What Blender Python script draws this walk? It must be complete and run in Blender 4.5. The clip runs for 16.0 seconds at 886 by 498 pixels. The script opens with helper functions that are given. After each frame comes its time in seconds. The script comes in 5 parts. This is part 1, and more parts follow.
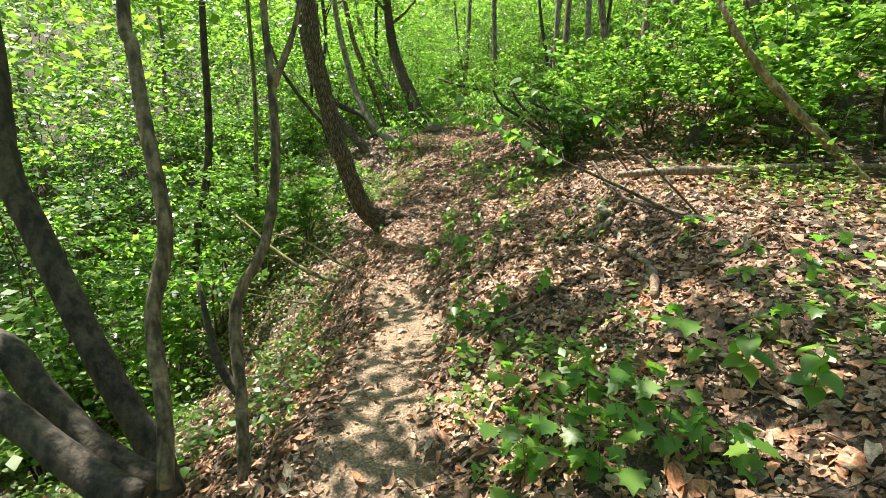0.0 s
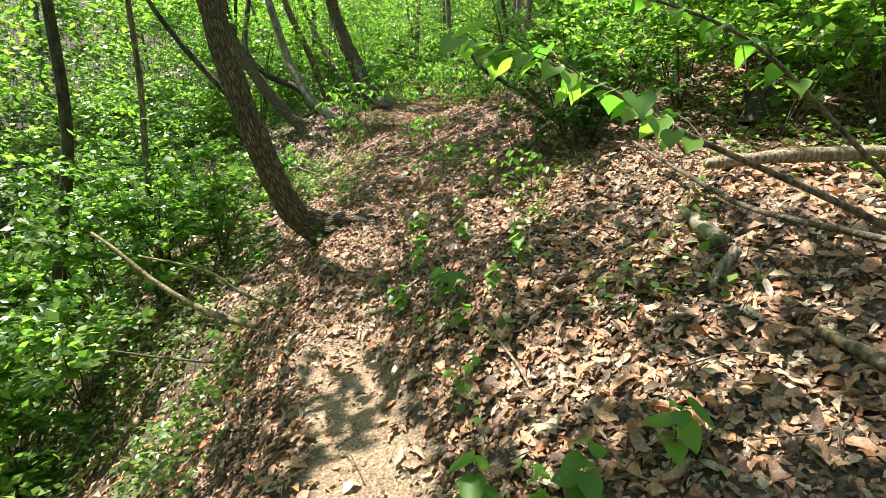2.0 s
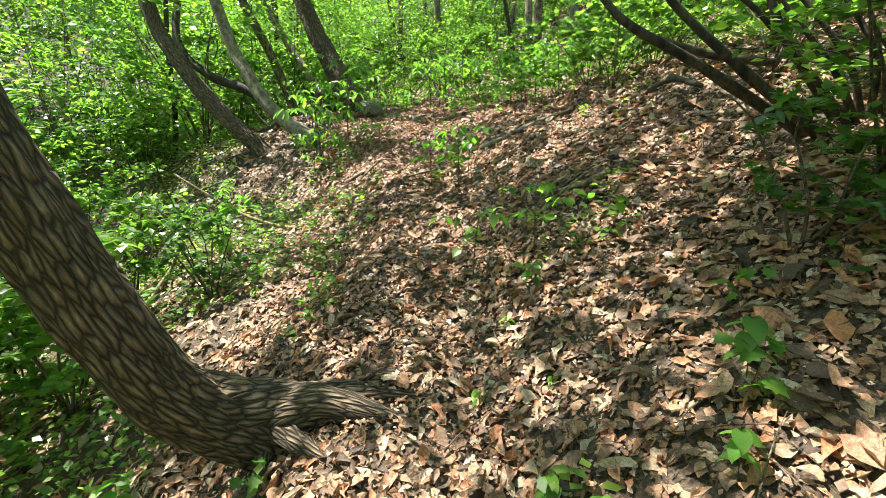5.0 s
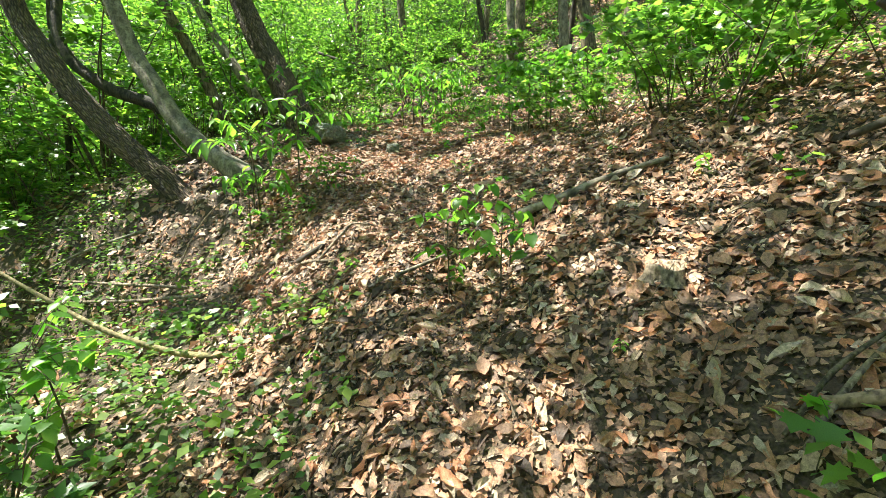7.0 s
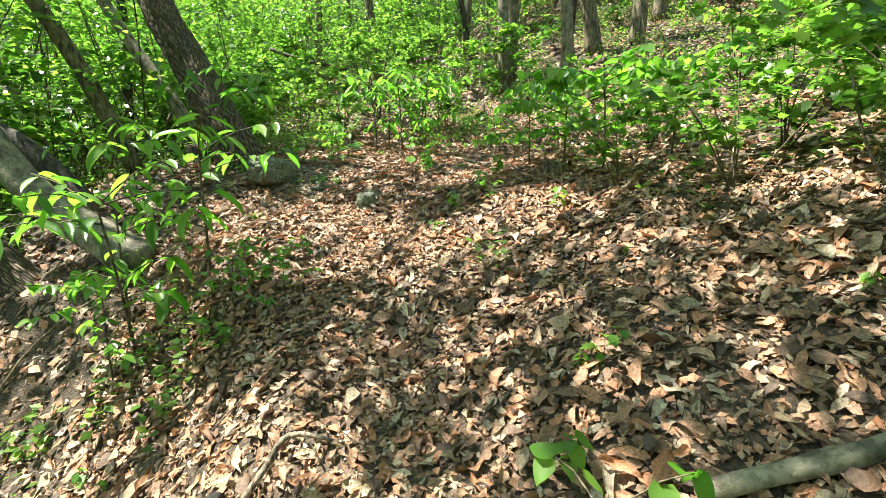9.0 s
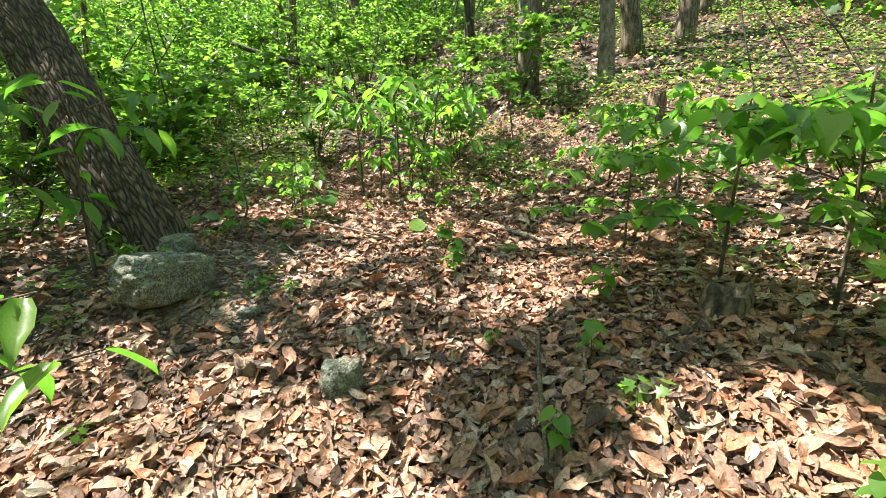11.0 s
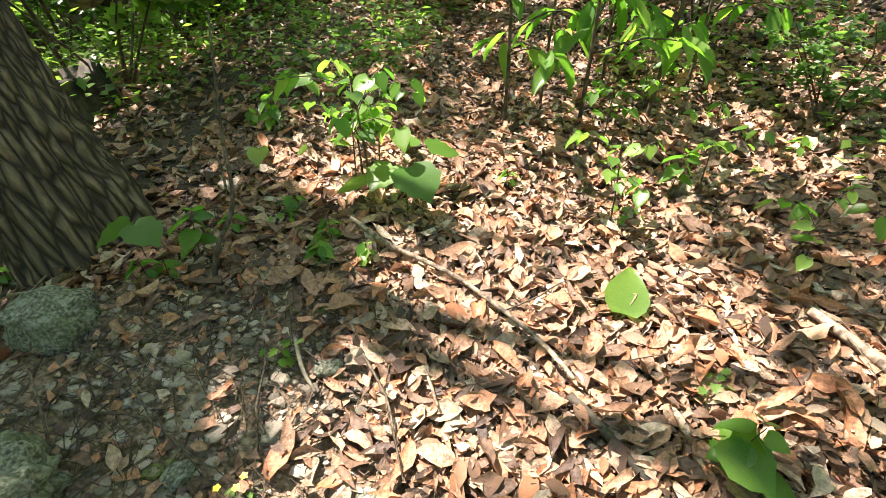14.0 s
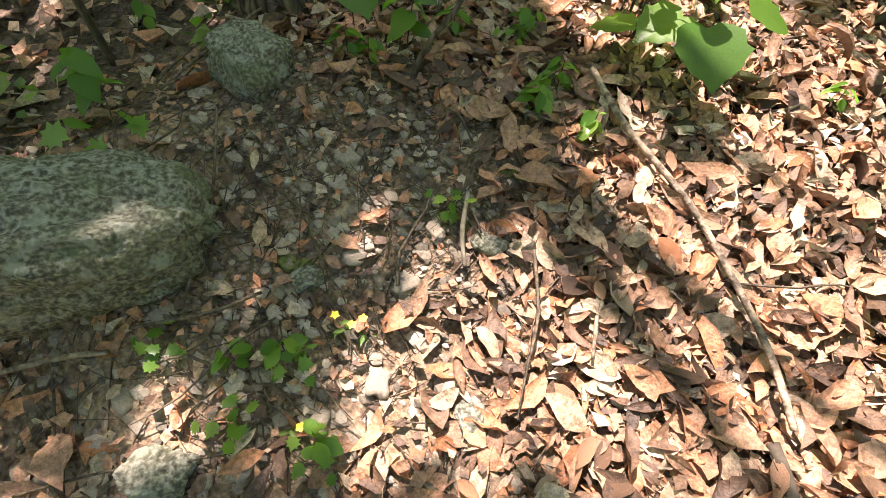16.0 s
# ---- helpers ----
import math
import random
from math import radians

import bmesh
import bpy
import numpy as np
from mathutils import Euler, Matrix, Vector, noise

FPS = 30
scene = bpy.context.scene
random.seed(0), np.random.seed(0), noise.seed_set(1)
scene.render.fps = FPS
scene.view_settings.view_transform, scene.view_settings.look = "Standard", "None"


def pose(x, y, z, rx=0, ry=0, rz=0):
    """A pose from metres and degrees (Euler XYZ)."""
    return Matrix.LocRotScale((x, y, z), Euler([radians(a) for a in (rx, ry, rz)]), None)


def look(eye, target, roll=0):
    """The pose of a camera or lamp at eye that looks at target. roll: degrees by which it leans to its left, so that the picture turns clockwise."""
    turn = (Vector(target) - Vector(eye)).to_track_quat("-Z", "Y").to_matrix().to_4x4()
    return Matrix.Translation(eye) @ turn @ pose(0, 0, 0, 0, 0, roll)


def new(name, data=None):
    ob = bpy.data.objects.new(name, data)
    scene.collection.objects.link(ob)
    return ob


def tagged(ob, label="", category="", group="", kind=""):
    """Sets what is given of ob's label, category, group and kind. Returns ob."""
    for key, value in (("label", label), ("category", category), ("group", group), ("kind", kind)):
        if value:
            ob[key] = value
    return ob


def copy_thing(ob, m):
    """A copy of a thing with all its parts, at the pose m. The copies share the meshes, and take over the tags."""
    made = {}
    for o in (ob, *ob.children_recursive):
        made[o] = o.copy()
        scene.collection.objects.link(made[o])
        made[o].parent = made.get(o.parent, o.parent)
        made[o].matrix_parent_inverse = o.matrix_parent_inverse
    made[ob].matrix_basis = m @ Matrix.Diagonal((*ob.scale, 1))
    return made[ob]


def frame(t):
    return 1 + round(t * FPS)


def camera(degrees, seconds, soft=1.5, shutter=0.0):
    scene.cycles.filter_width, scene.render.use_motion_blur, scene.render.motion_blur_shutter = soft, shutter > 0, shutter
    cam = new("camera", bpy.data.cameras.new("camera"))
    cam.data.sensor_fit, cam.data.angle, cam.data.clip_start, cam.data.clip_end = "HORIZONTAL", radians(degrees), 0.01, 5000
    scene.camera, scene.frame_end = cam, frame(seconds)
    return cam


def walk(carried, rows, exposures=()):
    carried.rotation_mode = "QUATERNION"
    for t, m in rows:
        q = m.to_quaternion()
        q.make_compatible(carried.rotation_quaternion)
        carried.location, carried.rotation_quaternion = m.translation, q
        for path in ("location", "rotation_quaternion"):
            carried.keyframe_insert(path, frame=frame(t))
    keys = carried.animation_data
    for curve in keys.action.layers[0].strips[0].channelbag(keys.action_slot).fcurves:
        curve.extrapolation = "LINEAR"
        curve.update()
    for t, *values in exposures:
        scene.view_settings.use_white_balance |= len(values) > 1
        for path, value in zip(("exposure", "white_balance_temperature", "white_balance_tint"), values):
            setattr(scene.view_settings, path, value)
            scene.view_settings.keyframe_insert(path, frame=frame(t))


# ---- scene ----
cam = camera(87.1, 16.0, soft=0.7)

PATH = [
    (0, (1.577, 0.163, 1.443), (1.19, 2.064, 0.958), 0.9),
    (0.5, (1.495, 0.693, 1.399), (1.135, 2.599, 0.91), 0.9),
    (1, (1.335, 1.255, 1.359), (1.038, 3.169, 0.857), 0.8),
    (1.5, (1.159, 1.788, 1.353), (0.928, 3.703, 0.826), 0.8),
    (2, (0.994, 2.344, 1.327), (0.808, 4.255, 0.767), 0.5),
    (2.5, (0.822, 2.831, 1.301), (0.616, 4.733, 0.719), 0.3),
    (3, (0.715, 3.455, 1.25), (0.487, 5.351, 0.656), -0.2),
    (3.5, (0.505, 4.052, 1.208), (0.28, 5.955, 0.634), -0.4),
    (4, (0.285, 4.79, 1.159), (0.094, 6.703, 0.609), -0.8),
    (4.2, (0.189, 5.048, 1.188), (0.014, 6.966, 0.648), -0.9),
    (6.3, (-0.521, 7.556, 1.454), (-0.474, 9.488, 0.936), -0.3),
    (6.5, (-0.579, 7.816, 1.468), (-0.518, 9.749, 0.96), -0.4),
    (7, (-0.667, 8.417, 1.672), (-0.577, 10.35, 1.168), -0.5),
    (7.5, (-0.716, 9.08, 1.779), (-0.568, 11.015, 1.293), -0.8),
    (8, (-0.798, 9.776, 1.844), (-0.596, 11.707, 1.363), -0.9),
    (8.2, (-0.816, 10.032, 1.892), (-0.604, 11.961, 1.41), -0.8),
    (10.3, (-0.913, 12.506, 2.258), (-0.684, 14.407, 1.681), -0.2),
    (10.5, (-0.96, 12.827, 2.281), (-0.708, 14.728, 1.713), 0.0),
    (11, (-0.89, 13.486, 2.477), (-0.606, 15.392, 1.943), -0.0),
    (11.5, (-0.889, 14.081, 2.614), (-0.567, 15.984, 2.09), -0.1),
    (12, (-0.903, 14.646, 2.759), (-0.595, 16.547, 2.221), 0.0),
    (12.5, (-0.907, 15.204, 2.839), (-0.626, 17.084, 2.218), 0.0),
    (13, (-0.962, 15.624, 2.83), (-0.773, 17.469, 2.081), 0.2),
    (13.5, (-0.921, 15.978, 2.782), (-0.933, 17.734, 1.824), 0.6),
    (14, (-0.98, 16.104, 2.644), (-1.203, 17.694, 1.452), 1.0),
    (14.5, (-1.121, 16.173, 2.511), (-1.466, 17.576, 1.128), 2.0),
    (15, (-1.158, 16.322, 2.481), (-1.641, 17.514, 0.95), 5.0),
    (15.5, (-1.175, 16.347, 2.476), (-1.739, 17.358, 0.845), 6.8),
    (16, (-1.18, 16.346, 2.477), (-1.768, 17.257, 0.797), 8.5),
]
walk(cam, [(t, look(eye, goal, roll)) for t, eye, goal, roll in PATH],
     exposures=[(0, 1.75, 6550, 8), (4, 1.88, 6500, 7), (7, 2.0, 6400, 3), (8.2, 1.98, 6450, 0), (10.5, 2.25, 6300, 13), (11, 1.95, 6350, 14), (12.5, 2.1, 6400, 11), (14.5, 2.15, 6700, 23), (16, 2.08, 6850, 29)])

# ---- light: a high sun ahead of the walker, to the left, through the crowns ----
SUN = Vector((-0.62, 0.32, 1.28)).normalized()
world = bpy.data.worlds.new("world")
scene.world = world
world.use_nodes = True
sky = world.node_tree.nodes.new("ShaderNodeTexSky")
sky.sky_type, sky.sun_disc = "NISHITA", False
sky.sun_elevation, sky.sun_rotation = math.asin(SUN.z), math.atan2(SUN.x, SUN.y)
world.node_tree.links.new(sky.outputs[0], world.node_tree.nodes["Background"].inputs[0])
world.node_tree.nodes["Background"].inputs[1].default_value = 0.094
sun = new("sun", bpy.data.lights.new("sun", "SUN"))
sun.data.energy, sun.data.angle, sun.data.color = 4.2, radians(0.55), (1.0, 0.95, 0.86)
sun.matrix_world = look(SUN * 50, (0, 0, 0))

rng = np.random.default_rng(7)


# ---- materials ----
def material(name):
    mat = bpy.data.materials.new(name)
    mat.use_nodes = True
    t = mat.node_tree
    return mat, t, t.nodes["Principled BSDF"]


def node(t, kind, **values):
    n = t.nodes.new("ShaderNode" + kind)
    for key, value in values.items():
        n.inputs[key.replace("_", " ")].default_value = value
    return n


def ramp(t, source, *stops):
    n = t.nodes.new("ShaderNodeValToRGB")
    while len(n.color_ramp.elements) < len(stops):
        n.color_ramp.elements.new(0.5)
    for e, (at, c) in zip(n.color_ramp.elements, stops):
        e.position, e.color = at, (*c, 1)
    t.links.new(source, n.inputs[0])
    return n.outputs[0]


def mixed(t, kind, a, b, factor):
    n = t.nodes.new("ShaderNodeMix")
    n.data_type, n.blend_type = "RGBA", kind
    for socket, value in ((n.inputs[0], factor), (n.inputs[6], a), (n.inputs[7], b)):
        if isinstance(value, (int, float)):
            socket.default_value = value
        elif isinstance(value, tuple):
            socket.default_value = (*value, 1)
        else:
            t.links.new(value, socket)
    return n.outputs[2]


def relief(t, bsdf, source, strength, distance=0.01):
    b = t.nodes.new("ShaderNodeBump")
    b.inputs["Strength"].default_value, b.inputs["Distance"].default_value = strength, distance
    t.links.new(source, b.inputs["Height"])
    t.links.new(b.outputs[0], bsdf.inputs["Normal"])


def noise_at(t, scale, detail=4.0, stretch=None, space="Object"):
    c = t.nodes.new("ShaderNodeTexCoord")
    n = node(t, "TexNoise", Scale=scale, Detail=detail)
    if stretch:
        m = t.nodes.new("ShaderNodeMapping")
        m.inputs["Scale"].default_value = stretch
        t.links.new(c.outputs[space], m.inputs[0])
        t.links.new(m.outputs[0], n.inputs["Vector"])
    else:
        t.links.new(c.outputs[space], n.inputs["Vector"])
    return n.outputs[0]


def leaf_material(name, dark, mid, light, glow=0.45, rough=0.45, by_object=False):
    """Thin living leaves: each with its own green, gloss above, light through the blade."""
    mat, t, p = material(name)
    if by_object:
        r = t.nodes.new("ShaderNodeObjectInfo").outputs["Random"]
    else:
        r = t.nodes.new("ShaderNodeNewGeometry").outputs["Random Per Island"]
    col = ramp(t, r, (0.0, dark), (0.5, mid), (1.0, light))
    col = mixed(t, "MULTIPLY", col, ramp(t, noise_at(t, 40, 3), (0.3, (0.75, 0.75, 0.75)), (0.7, (1.1, 1.1, 1.1))), 0.6)
    t.links.new(col, p.inputs["Base Color"])
    p.inputs["Roughness"].default_value = rough
    tr = t.nodes.new("ShaderNodeBsdfTranslucent")
    t.links.new(mixed(t, "MULTIPLY", col, (1.55, 1.85, 0.85), 1.0), tr.inputs[0])
    mx = t.nodes.new("ShaderNodeMixShader")
    mx.inputs[0].default_value = glow
    t.links.new(p.outputs[0], mx.inputs[1])
    t.links.new(tr.outputs[0], mx.inputs[2])
    t.links.new(mx.outputs[0], t.nodes["Material Output"].inputs[0])
    return mat


CANOPY = leaf_material("crown_leaf", (0.10, 0.17, 0.03), (0.17, 0.27, 0.045), (0.28, 0.37, 0.08), 0.5, 0.38)
SHRUB = leaf_material("shrub_leaf", (0.06, 0.13, 0.03), (0.135, 0.24, 0.05), (0.28, 0.38, 0.09), 0.6, 0.34)
BROAD = leaf_material("broad_leaf", (0.08, 0.19, 0.03), (0.135, 0.27, 0.045), (0.23, 0.37, 0.07), 0.58, 0.36, by_object=True)
HERB = leaf_material("herb_leaf", (0.05, 0.11, 0.03), (0.085, 0.175, 0.04), (0.15, 0.25, 0.06), 0.4, 0.36)


def dead_material(name, by_object=False):
    mat, t, p = material(name)
    if by_object:
        r = t.nodes.new("ShaderNodeObjectInfo").outputs["Random"]
    else:
        r = t.nodes.new("ShaderNodeNewGeometry").outputs["Random Per Island"]
    col = ramp(t, r, (0.0, (0.07, 0.042, 0.028)), (0.18, (0.18, 0.108, 0.068)), (0.38, (0.37, 0.215, 0.135)),
               (0.56, (0.50, 0.285, 0.175)), (0.70, (0.50, 0.21, 0.10)), (0.82, (0.54, 0.36, 0.24)), (0.92, (0.42, 0.345, 0.25)), (1.0, (0.68, 0.53, 0.40)))
    blot = ramp(t, noise_at(t, 75, 5), (0.34, (0.42, 0.40, 0.36)), (0.6, (1.14, 1.1, 1.05)))
    speck = ramp(t, noise_at(t, 260, 4), (0.36, (0.55, 0.52, 0.48)), (0.6, (1.15, 1.12, 1.1)))
    t.links.new(mixed(t, "MULTIPLY", mixed(t, "MULTIPLY", col, blot, 0.8), speck, 0.6), p.inputs["Base Color"])
    p.inputs["Roughness"].default_value = 0.58
    relief(t, p, noise_at(t, 150, 4), 0.6, 0.006)
    tr = t.nodes.new("ShaderNodeBsdfTranslucent")
    t.links.new(col, tr.inputs[0])
    mx = t.nodes.new("ShaderNodeMixShader")
    mx.inputs[0].default_value = 0.12
    t.links.new(p.outputs[0], mx.inputs[1])
    t.links.new(tr.outputs[0], mx.inputs[2])
    t.links.new(mx.outputs[0], t.nodes["Material Output"].inputs[0])
    return mat


DEAD = dead_material("dead_leaf")
DEAD_ONE = dead_material("dead_leaf_single", True)


def bark_material(name, dark, light, stretch=(26, 26, 5), moss=0.0):
    mat, t, p = material(name)
    grain, mottle, fleck = noise_at(t, 1.0, 8, stretch), noise_at(t, 7.0, 6), noise_at(t, 38, 5)
    col = ramp(t, grain, (0.38, dark), (0.58, light))
    col = mixed(t, "MULTIPLY", col, ramp(t, mottle, (0.35, (0.5, 0.5, 0.44)), (0.62, (1.2, 1.15, 1.08))), 0.85)
    col = mixed(t, "MULTIPLY", col, ramp(t, fleck, (0.4, (0.45, 0.45, 0.42)), (0.52, (1.1, 1.1, 1.1))), 0.6)
    if moss:
        col = mixed(t, "MIX", col, (0.07, 0.09, 0.035), ramp(t, noise_at(t, 3.5, 4), (0.5, (0, 0, 0)), (0.72, (moss, moss, moss))))
    t.links.new(col, p.inputs["Base Color"])
    p.inputs["Roughness"].default_value = 0.85
    relief(t, p, mixed(t, "ADD", grain, fleck, 0.5), 0.9, 0.014)
    return mat


def furrowed_material(name, groove, ridge, stretch):
    """Bark split into long interlaced ridges, which follow the trunk however it bends."""
    mat, t, p = material(name)
    c = t.nodes.new("ShaderNodeAttribute")
    c.attribute_name = "grain"
    wobble = t.nodes.new("ShaderNodeMapping")
    wobble.inputs["Scale"].default_value = (7, 7, 3)
    t.links.new(c.outputs["Vector"], wobble.inputs[0])
    w = node(t, "TexNoise", Scale=1.0, Detail=3.0)
    t.links.new(wobble.outputs[0], w.inputs["Vector"])
    m = t.nodes.new("ShaderNodeMapping")
    m.inputs["Scale"].default_value = stretch
    t.links.new(c.outputs["Vector"], m.inputs[0])
    bent = mixed(t, "LINEAR_LIGHT", m.outputs[0], w.outputs["Color"], 0.55)
    cell = t.nodes.new("ShaderNodeTexVoronoi")
    cell.feature = "DISTANCE_TO_EDGE"
    cell.inputs["Scale"].default_value = 1.0
    t.links.new(bent, cell.inputs["Vector"])
    plate = ramp(t, cell.outputs["Distance"], (0.02, (0, 0, 0)), (0.12, (0.45, 0.45, 0.45)), (0.34, (1, 1, 1)))
    g = t.nodes.new("ShaderNodeMapping")
    g.inputs["Scale"].default_value = (120, 120, 26)
    t.links.new(c.outputs["Vector"], g.inputs[0])
    fibre = node(t, "TexNoise", Scale=1.0, Detail=6.0)
    t.links.new(g.outputs[0], fibre.inputs["Vector"])
    grain = fibre.outputs[0]
    col = mixed(t, "MIX", groove, ridge, plate)
    col = mixed(t, "MULTIPLY", col, ramp(t, grain, (0.3, (0.5, 0.48, 0.46)), (0.7, (1.3, 1.25, 1.2))), 0.85)
    col = mixed(t, "MULTIPLY", col, ramp(t, noise_at(t, 2.6, 3), (0.3, (0.68, 0.7, 0.64)), (0.7, (1.15, 1.08, 1.02))), 0.8)
    t.links.new(col, p.inputs["Base Color"])
    p.inputs["Roughness"].default_value = 0.9
    relief(t, p, mixed(t, "ADD", plate, grain, 0.35), 1.0, 0.026)
    return mat


BARK = bark_material("grey_brown_bark", (0.06, 0.048, 0.03), (0.24, 0.195, 0.125))
FURROWED = furrowed_material("furrowed_bark", (0.05, 0.035, 0.025), (0.31, 0.23, 0.16), (46, 46, 8.0))
PALE = bark_material("smooth_grey_bark", (0.13, 0.11, 0.085), (0.30, 0.26, 0.20), (14, 14, 6), 0.35)
DARKBARK = bark_material("dark_bark", (0.025, 0.02, 0.015), (0.085, 0.065, 0.05), (22, 22, 5), 0.3)
TWIG = bark_material("twig_bark", (0.06, 0.045, 0.03), (0.17, 0.13, 0.09), (60, 60, 20))
STICK = bark_material("dry_stick", (0.13, 0.095, 0.07), (0.36, 0.28, 0.21), (50, 50, 12))
GREENWOOD = bark_material("pale_green_branch", (0.14, 0.12, 0.05), (0.33, 0.27, 0.14), (30, 30, 8))
ROT = bark_material("rotten_wood", (0.07, 0.05, 0.035), (0.28, 0.20, 0.135), (35, 35, 7))

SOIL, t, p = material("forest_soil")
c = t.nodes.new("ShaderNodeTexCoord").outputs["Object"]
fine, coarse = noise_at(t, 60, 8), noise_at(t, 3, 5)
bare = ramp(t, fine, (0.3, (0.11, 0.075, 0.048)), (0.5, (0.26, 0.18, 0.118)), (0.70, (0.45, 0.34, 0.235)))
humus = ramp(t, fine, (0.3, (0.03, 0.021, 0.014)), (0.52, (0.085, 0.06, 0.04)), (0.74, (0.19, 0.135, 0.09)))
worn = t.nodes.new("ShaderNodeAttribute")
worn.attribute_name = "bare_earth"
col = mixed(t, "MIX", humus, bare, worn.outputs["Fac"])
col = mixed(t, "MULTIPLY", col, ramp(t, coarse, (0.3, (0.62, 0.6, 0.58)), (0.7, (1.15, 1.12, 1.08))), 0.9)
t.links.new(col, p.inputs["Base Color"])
p.inputs["Roughness"].default_value = 0.95
crumb = node(t, "TexVoronoi", Scale=55)
t.links.new(c, crumb.inputs["Vector"])
relief(t, p, mixed(t, "ADD", fine, crumb.outputs[0], 0.5), 0.9, 0.02)

STONE, t, p = material("lichened_granite")
spots, patch, crust = noise_at(t, 100, 12), noise_at(t, 9, 6), noise_at(t, 30, 10)
col = ramp(t, spots, (0.36, (0.06, 0.058, 0.04)), (0.5, (0.145, 0.14, 0.10)), (0.63, (0.29, 0.28, 0.215)))
col = mixed(t, "MIX", col, (0.13, 0.15, 0.075), ramp(t, patch, (0.46, (0, 0, 0)), (0.66, (0.5, 0.5, 0.5))))
col = mixed(t, "MIX", col, (0.36, 0.38, 0.31), ramp(t, crust, (0.54, (0, 0, 0)), (0.60, (0.45, 0.45, 0.45))))
t.links.new(col, p.inputs["Base Color"])
p.inputs["Roughness"].default_value = 0.92
pits = node(t, "TexVoronoi", Scale=38)
t.links.new(t.nodes.new("ShaderNodeTexCoord").outputs["Object"], pits.inputs["Vector"])
relief(t, p, mixed(t, "ADD", mixed(t, "ADD", spots, crust, 0.6), pits.outputs[0], 0.5), 0.8, 0.014)

PEBBLE, t, p = material("tan_pebble")
col = ramp(t, t.nodes.new("ShaderNodeNewGeometry").outputs["Random Per Island"], (0.0, (0.10, 0.085, 0.062)), (0.5, (0.27, 0.215, 0.16)), (1.0, (0.45, 0.38, 0.30)))
t.links.new(mixed(t, "MULTIPLY", col, ramp(t, noise_at(t, 180, 5), (0.3, (0.6, 0.6, 0.6)), (0.7, (1.15, 1.15, 1.15))), 0.8), p.inputs["Base Color"])
p.inputs["Roughness"].default_value = 0.95

MOSS, t, p = material("moss_cover")
t.links.new(ramp(t, noise_at(t, 90, 5), (0.3, (0.05, 0.06, 0.015)), (0.7, (0.19, 0.20, 0.06))), p.inputs["Base Color"])
p.inputs["Roughness"].default_value = 1.0
YELLOW, t, p = material("yellow_petal")
t.links.new(ramp(t, noise_at(t, 90, 2), (0.3, (0.75, 0.50, 0.01)), (0.7, (0.9, 0.66, 0.02))), p.inputs["Base Color"])


# ---- ground ----
# height of the ground: the path's line, a steep drop on its left, a bank on its right
PY = [-6, 1.0, 2.7, 4.4, 5.1, 6.0, 7.3, 9.0, 11.0, 12.2, 13.4, 14.9, 16.3, 18.3, 22, 30]
PX = [2.6, 1.2, .62, .38, .0, -.25, -.42, -.40, -.45, -.75, -1.2, -1.4, -1.0, -1.0, -.8, -.5]
PZ = [.05, -.2, -.31, -.45, -.53, -.46, -.14, .14, .57, .73, .85, 1.24, 1.45, 1.60, 1.95, 3.9]
BANK = [.40, .40, .40, .46, .46, .45, .42, .42, .43, .42, .30, .16, .08, .08, .16, .25]
DROP = [.75, .75, .80, .95, 1.05, 1.10, .80, .55, .50, .62, .70, .30, .0, .0, .10, .10]
LEDGE = [.0, .0, .05, .22, .34, .32, .17, .14, .15, .14, .05, .0, .0, .0, .0, .0]


def smooth(v, width=0.25):
    """Zero below zero, v above it, with a soft corner."""
    v = np.asarray(v, float)
    return np.where(v > 6 * width, v, width * np.log1p(np.exp(np.minimum(v / width, 40))))


def height(x, y):
    x, y = np.asarray(x, float), np.asarray(y, float)
    cx, cz, bank, drop, ledge = (np.interp(y, PY, p) for p in (PX, PZ, BANK, DROP, LEDGE))
    d = x - cx
    right, left = smooth(d - 0.35, 0.12), smooth(-d - 0.42, 0.10)
    hill = np.interp(y, [6.6, 11.0, 13.0], [0.06, 0.32, 0.30])
    z = cz + bank * np.minimum(right, 2.25) + hill * smooth(right - 2.1, 0.3) * 25 / (25 + np.maximum(right - 2.1, 0))
    z += ledge * np.tanh(right / 0.45)
    far = smooth(left - 2.6, 0.4)
    z -= drop * 3.2 * (1 - np.exp(-left / 3.2)) + 0.35 * np.minimum(far, 9) - 0.45 * smooth(left - 15, 2.0)
    z += 0.10 * smooth(y - 18.5, 0.6) * np.clip((d - 0.5) / 3, 0, 1)
    z += 0.09 * np.exp(-((x + 2.25) / .5) ** 2 - ((y - 17.0) / .7) ** 2) - 0.16 * np.exp(-((x + 1.25) / .28) ** 2 - ((y - 7.45) / .5) ** 2)
    z += .03 * np.sin(2.1 * x + 1.3 * y) + .025 * np.sin(3.7 * x - 2.9 * y + 1) + .012 * np.sin(7.3 * x + 5.1 * y) * np.sin(6.1 * y - 2 * x)
    return z


def ground_point(x, y, up=0.0):
    return Vector((x, y, float(height(x, y)) + up))


def part(name, mesh, mat, parent=None, label=""):
    ob = new(name, mesh)
    mesh.materials.clear()
    mesh.materials.append(mat)
    ob.parent = parent
    return tagged(ob, label)


def made(name, verts, faces, smoothed=True):
    me = bpy.data.meshes.new(name)
    me.from_pydata(np.asarray(verts).tolist(), [], faces if isinstance(faces, list) else faces.tolist())
    if smoothed:
        me.polygons.foreach_set("use_smooth", [True] * len(me.polygons))
    me.update()
    return me


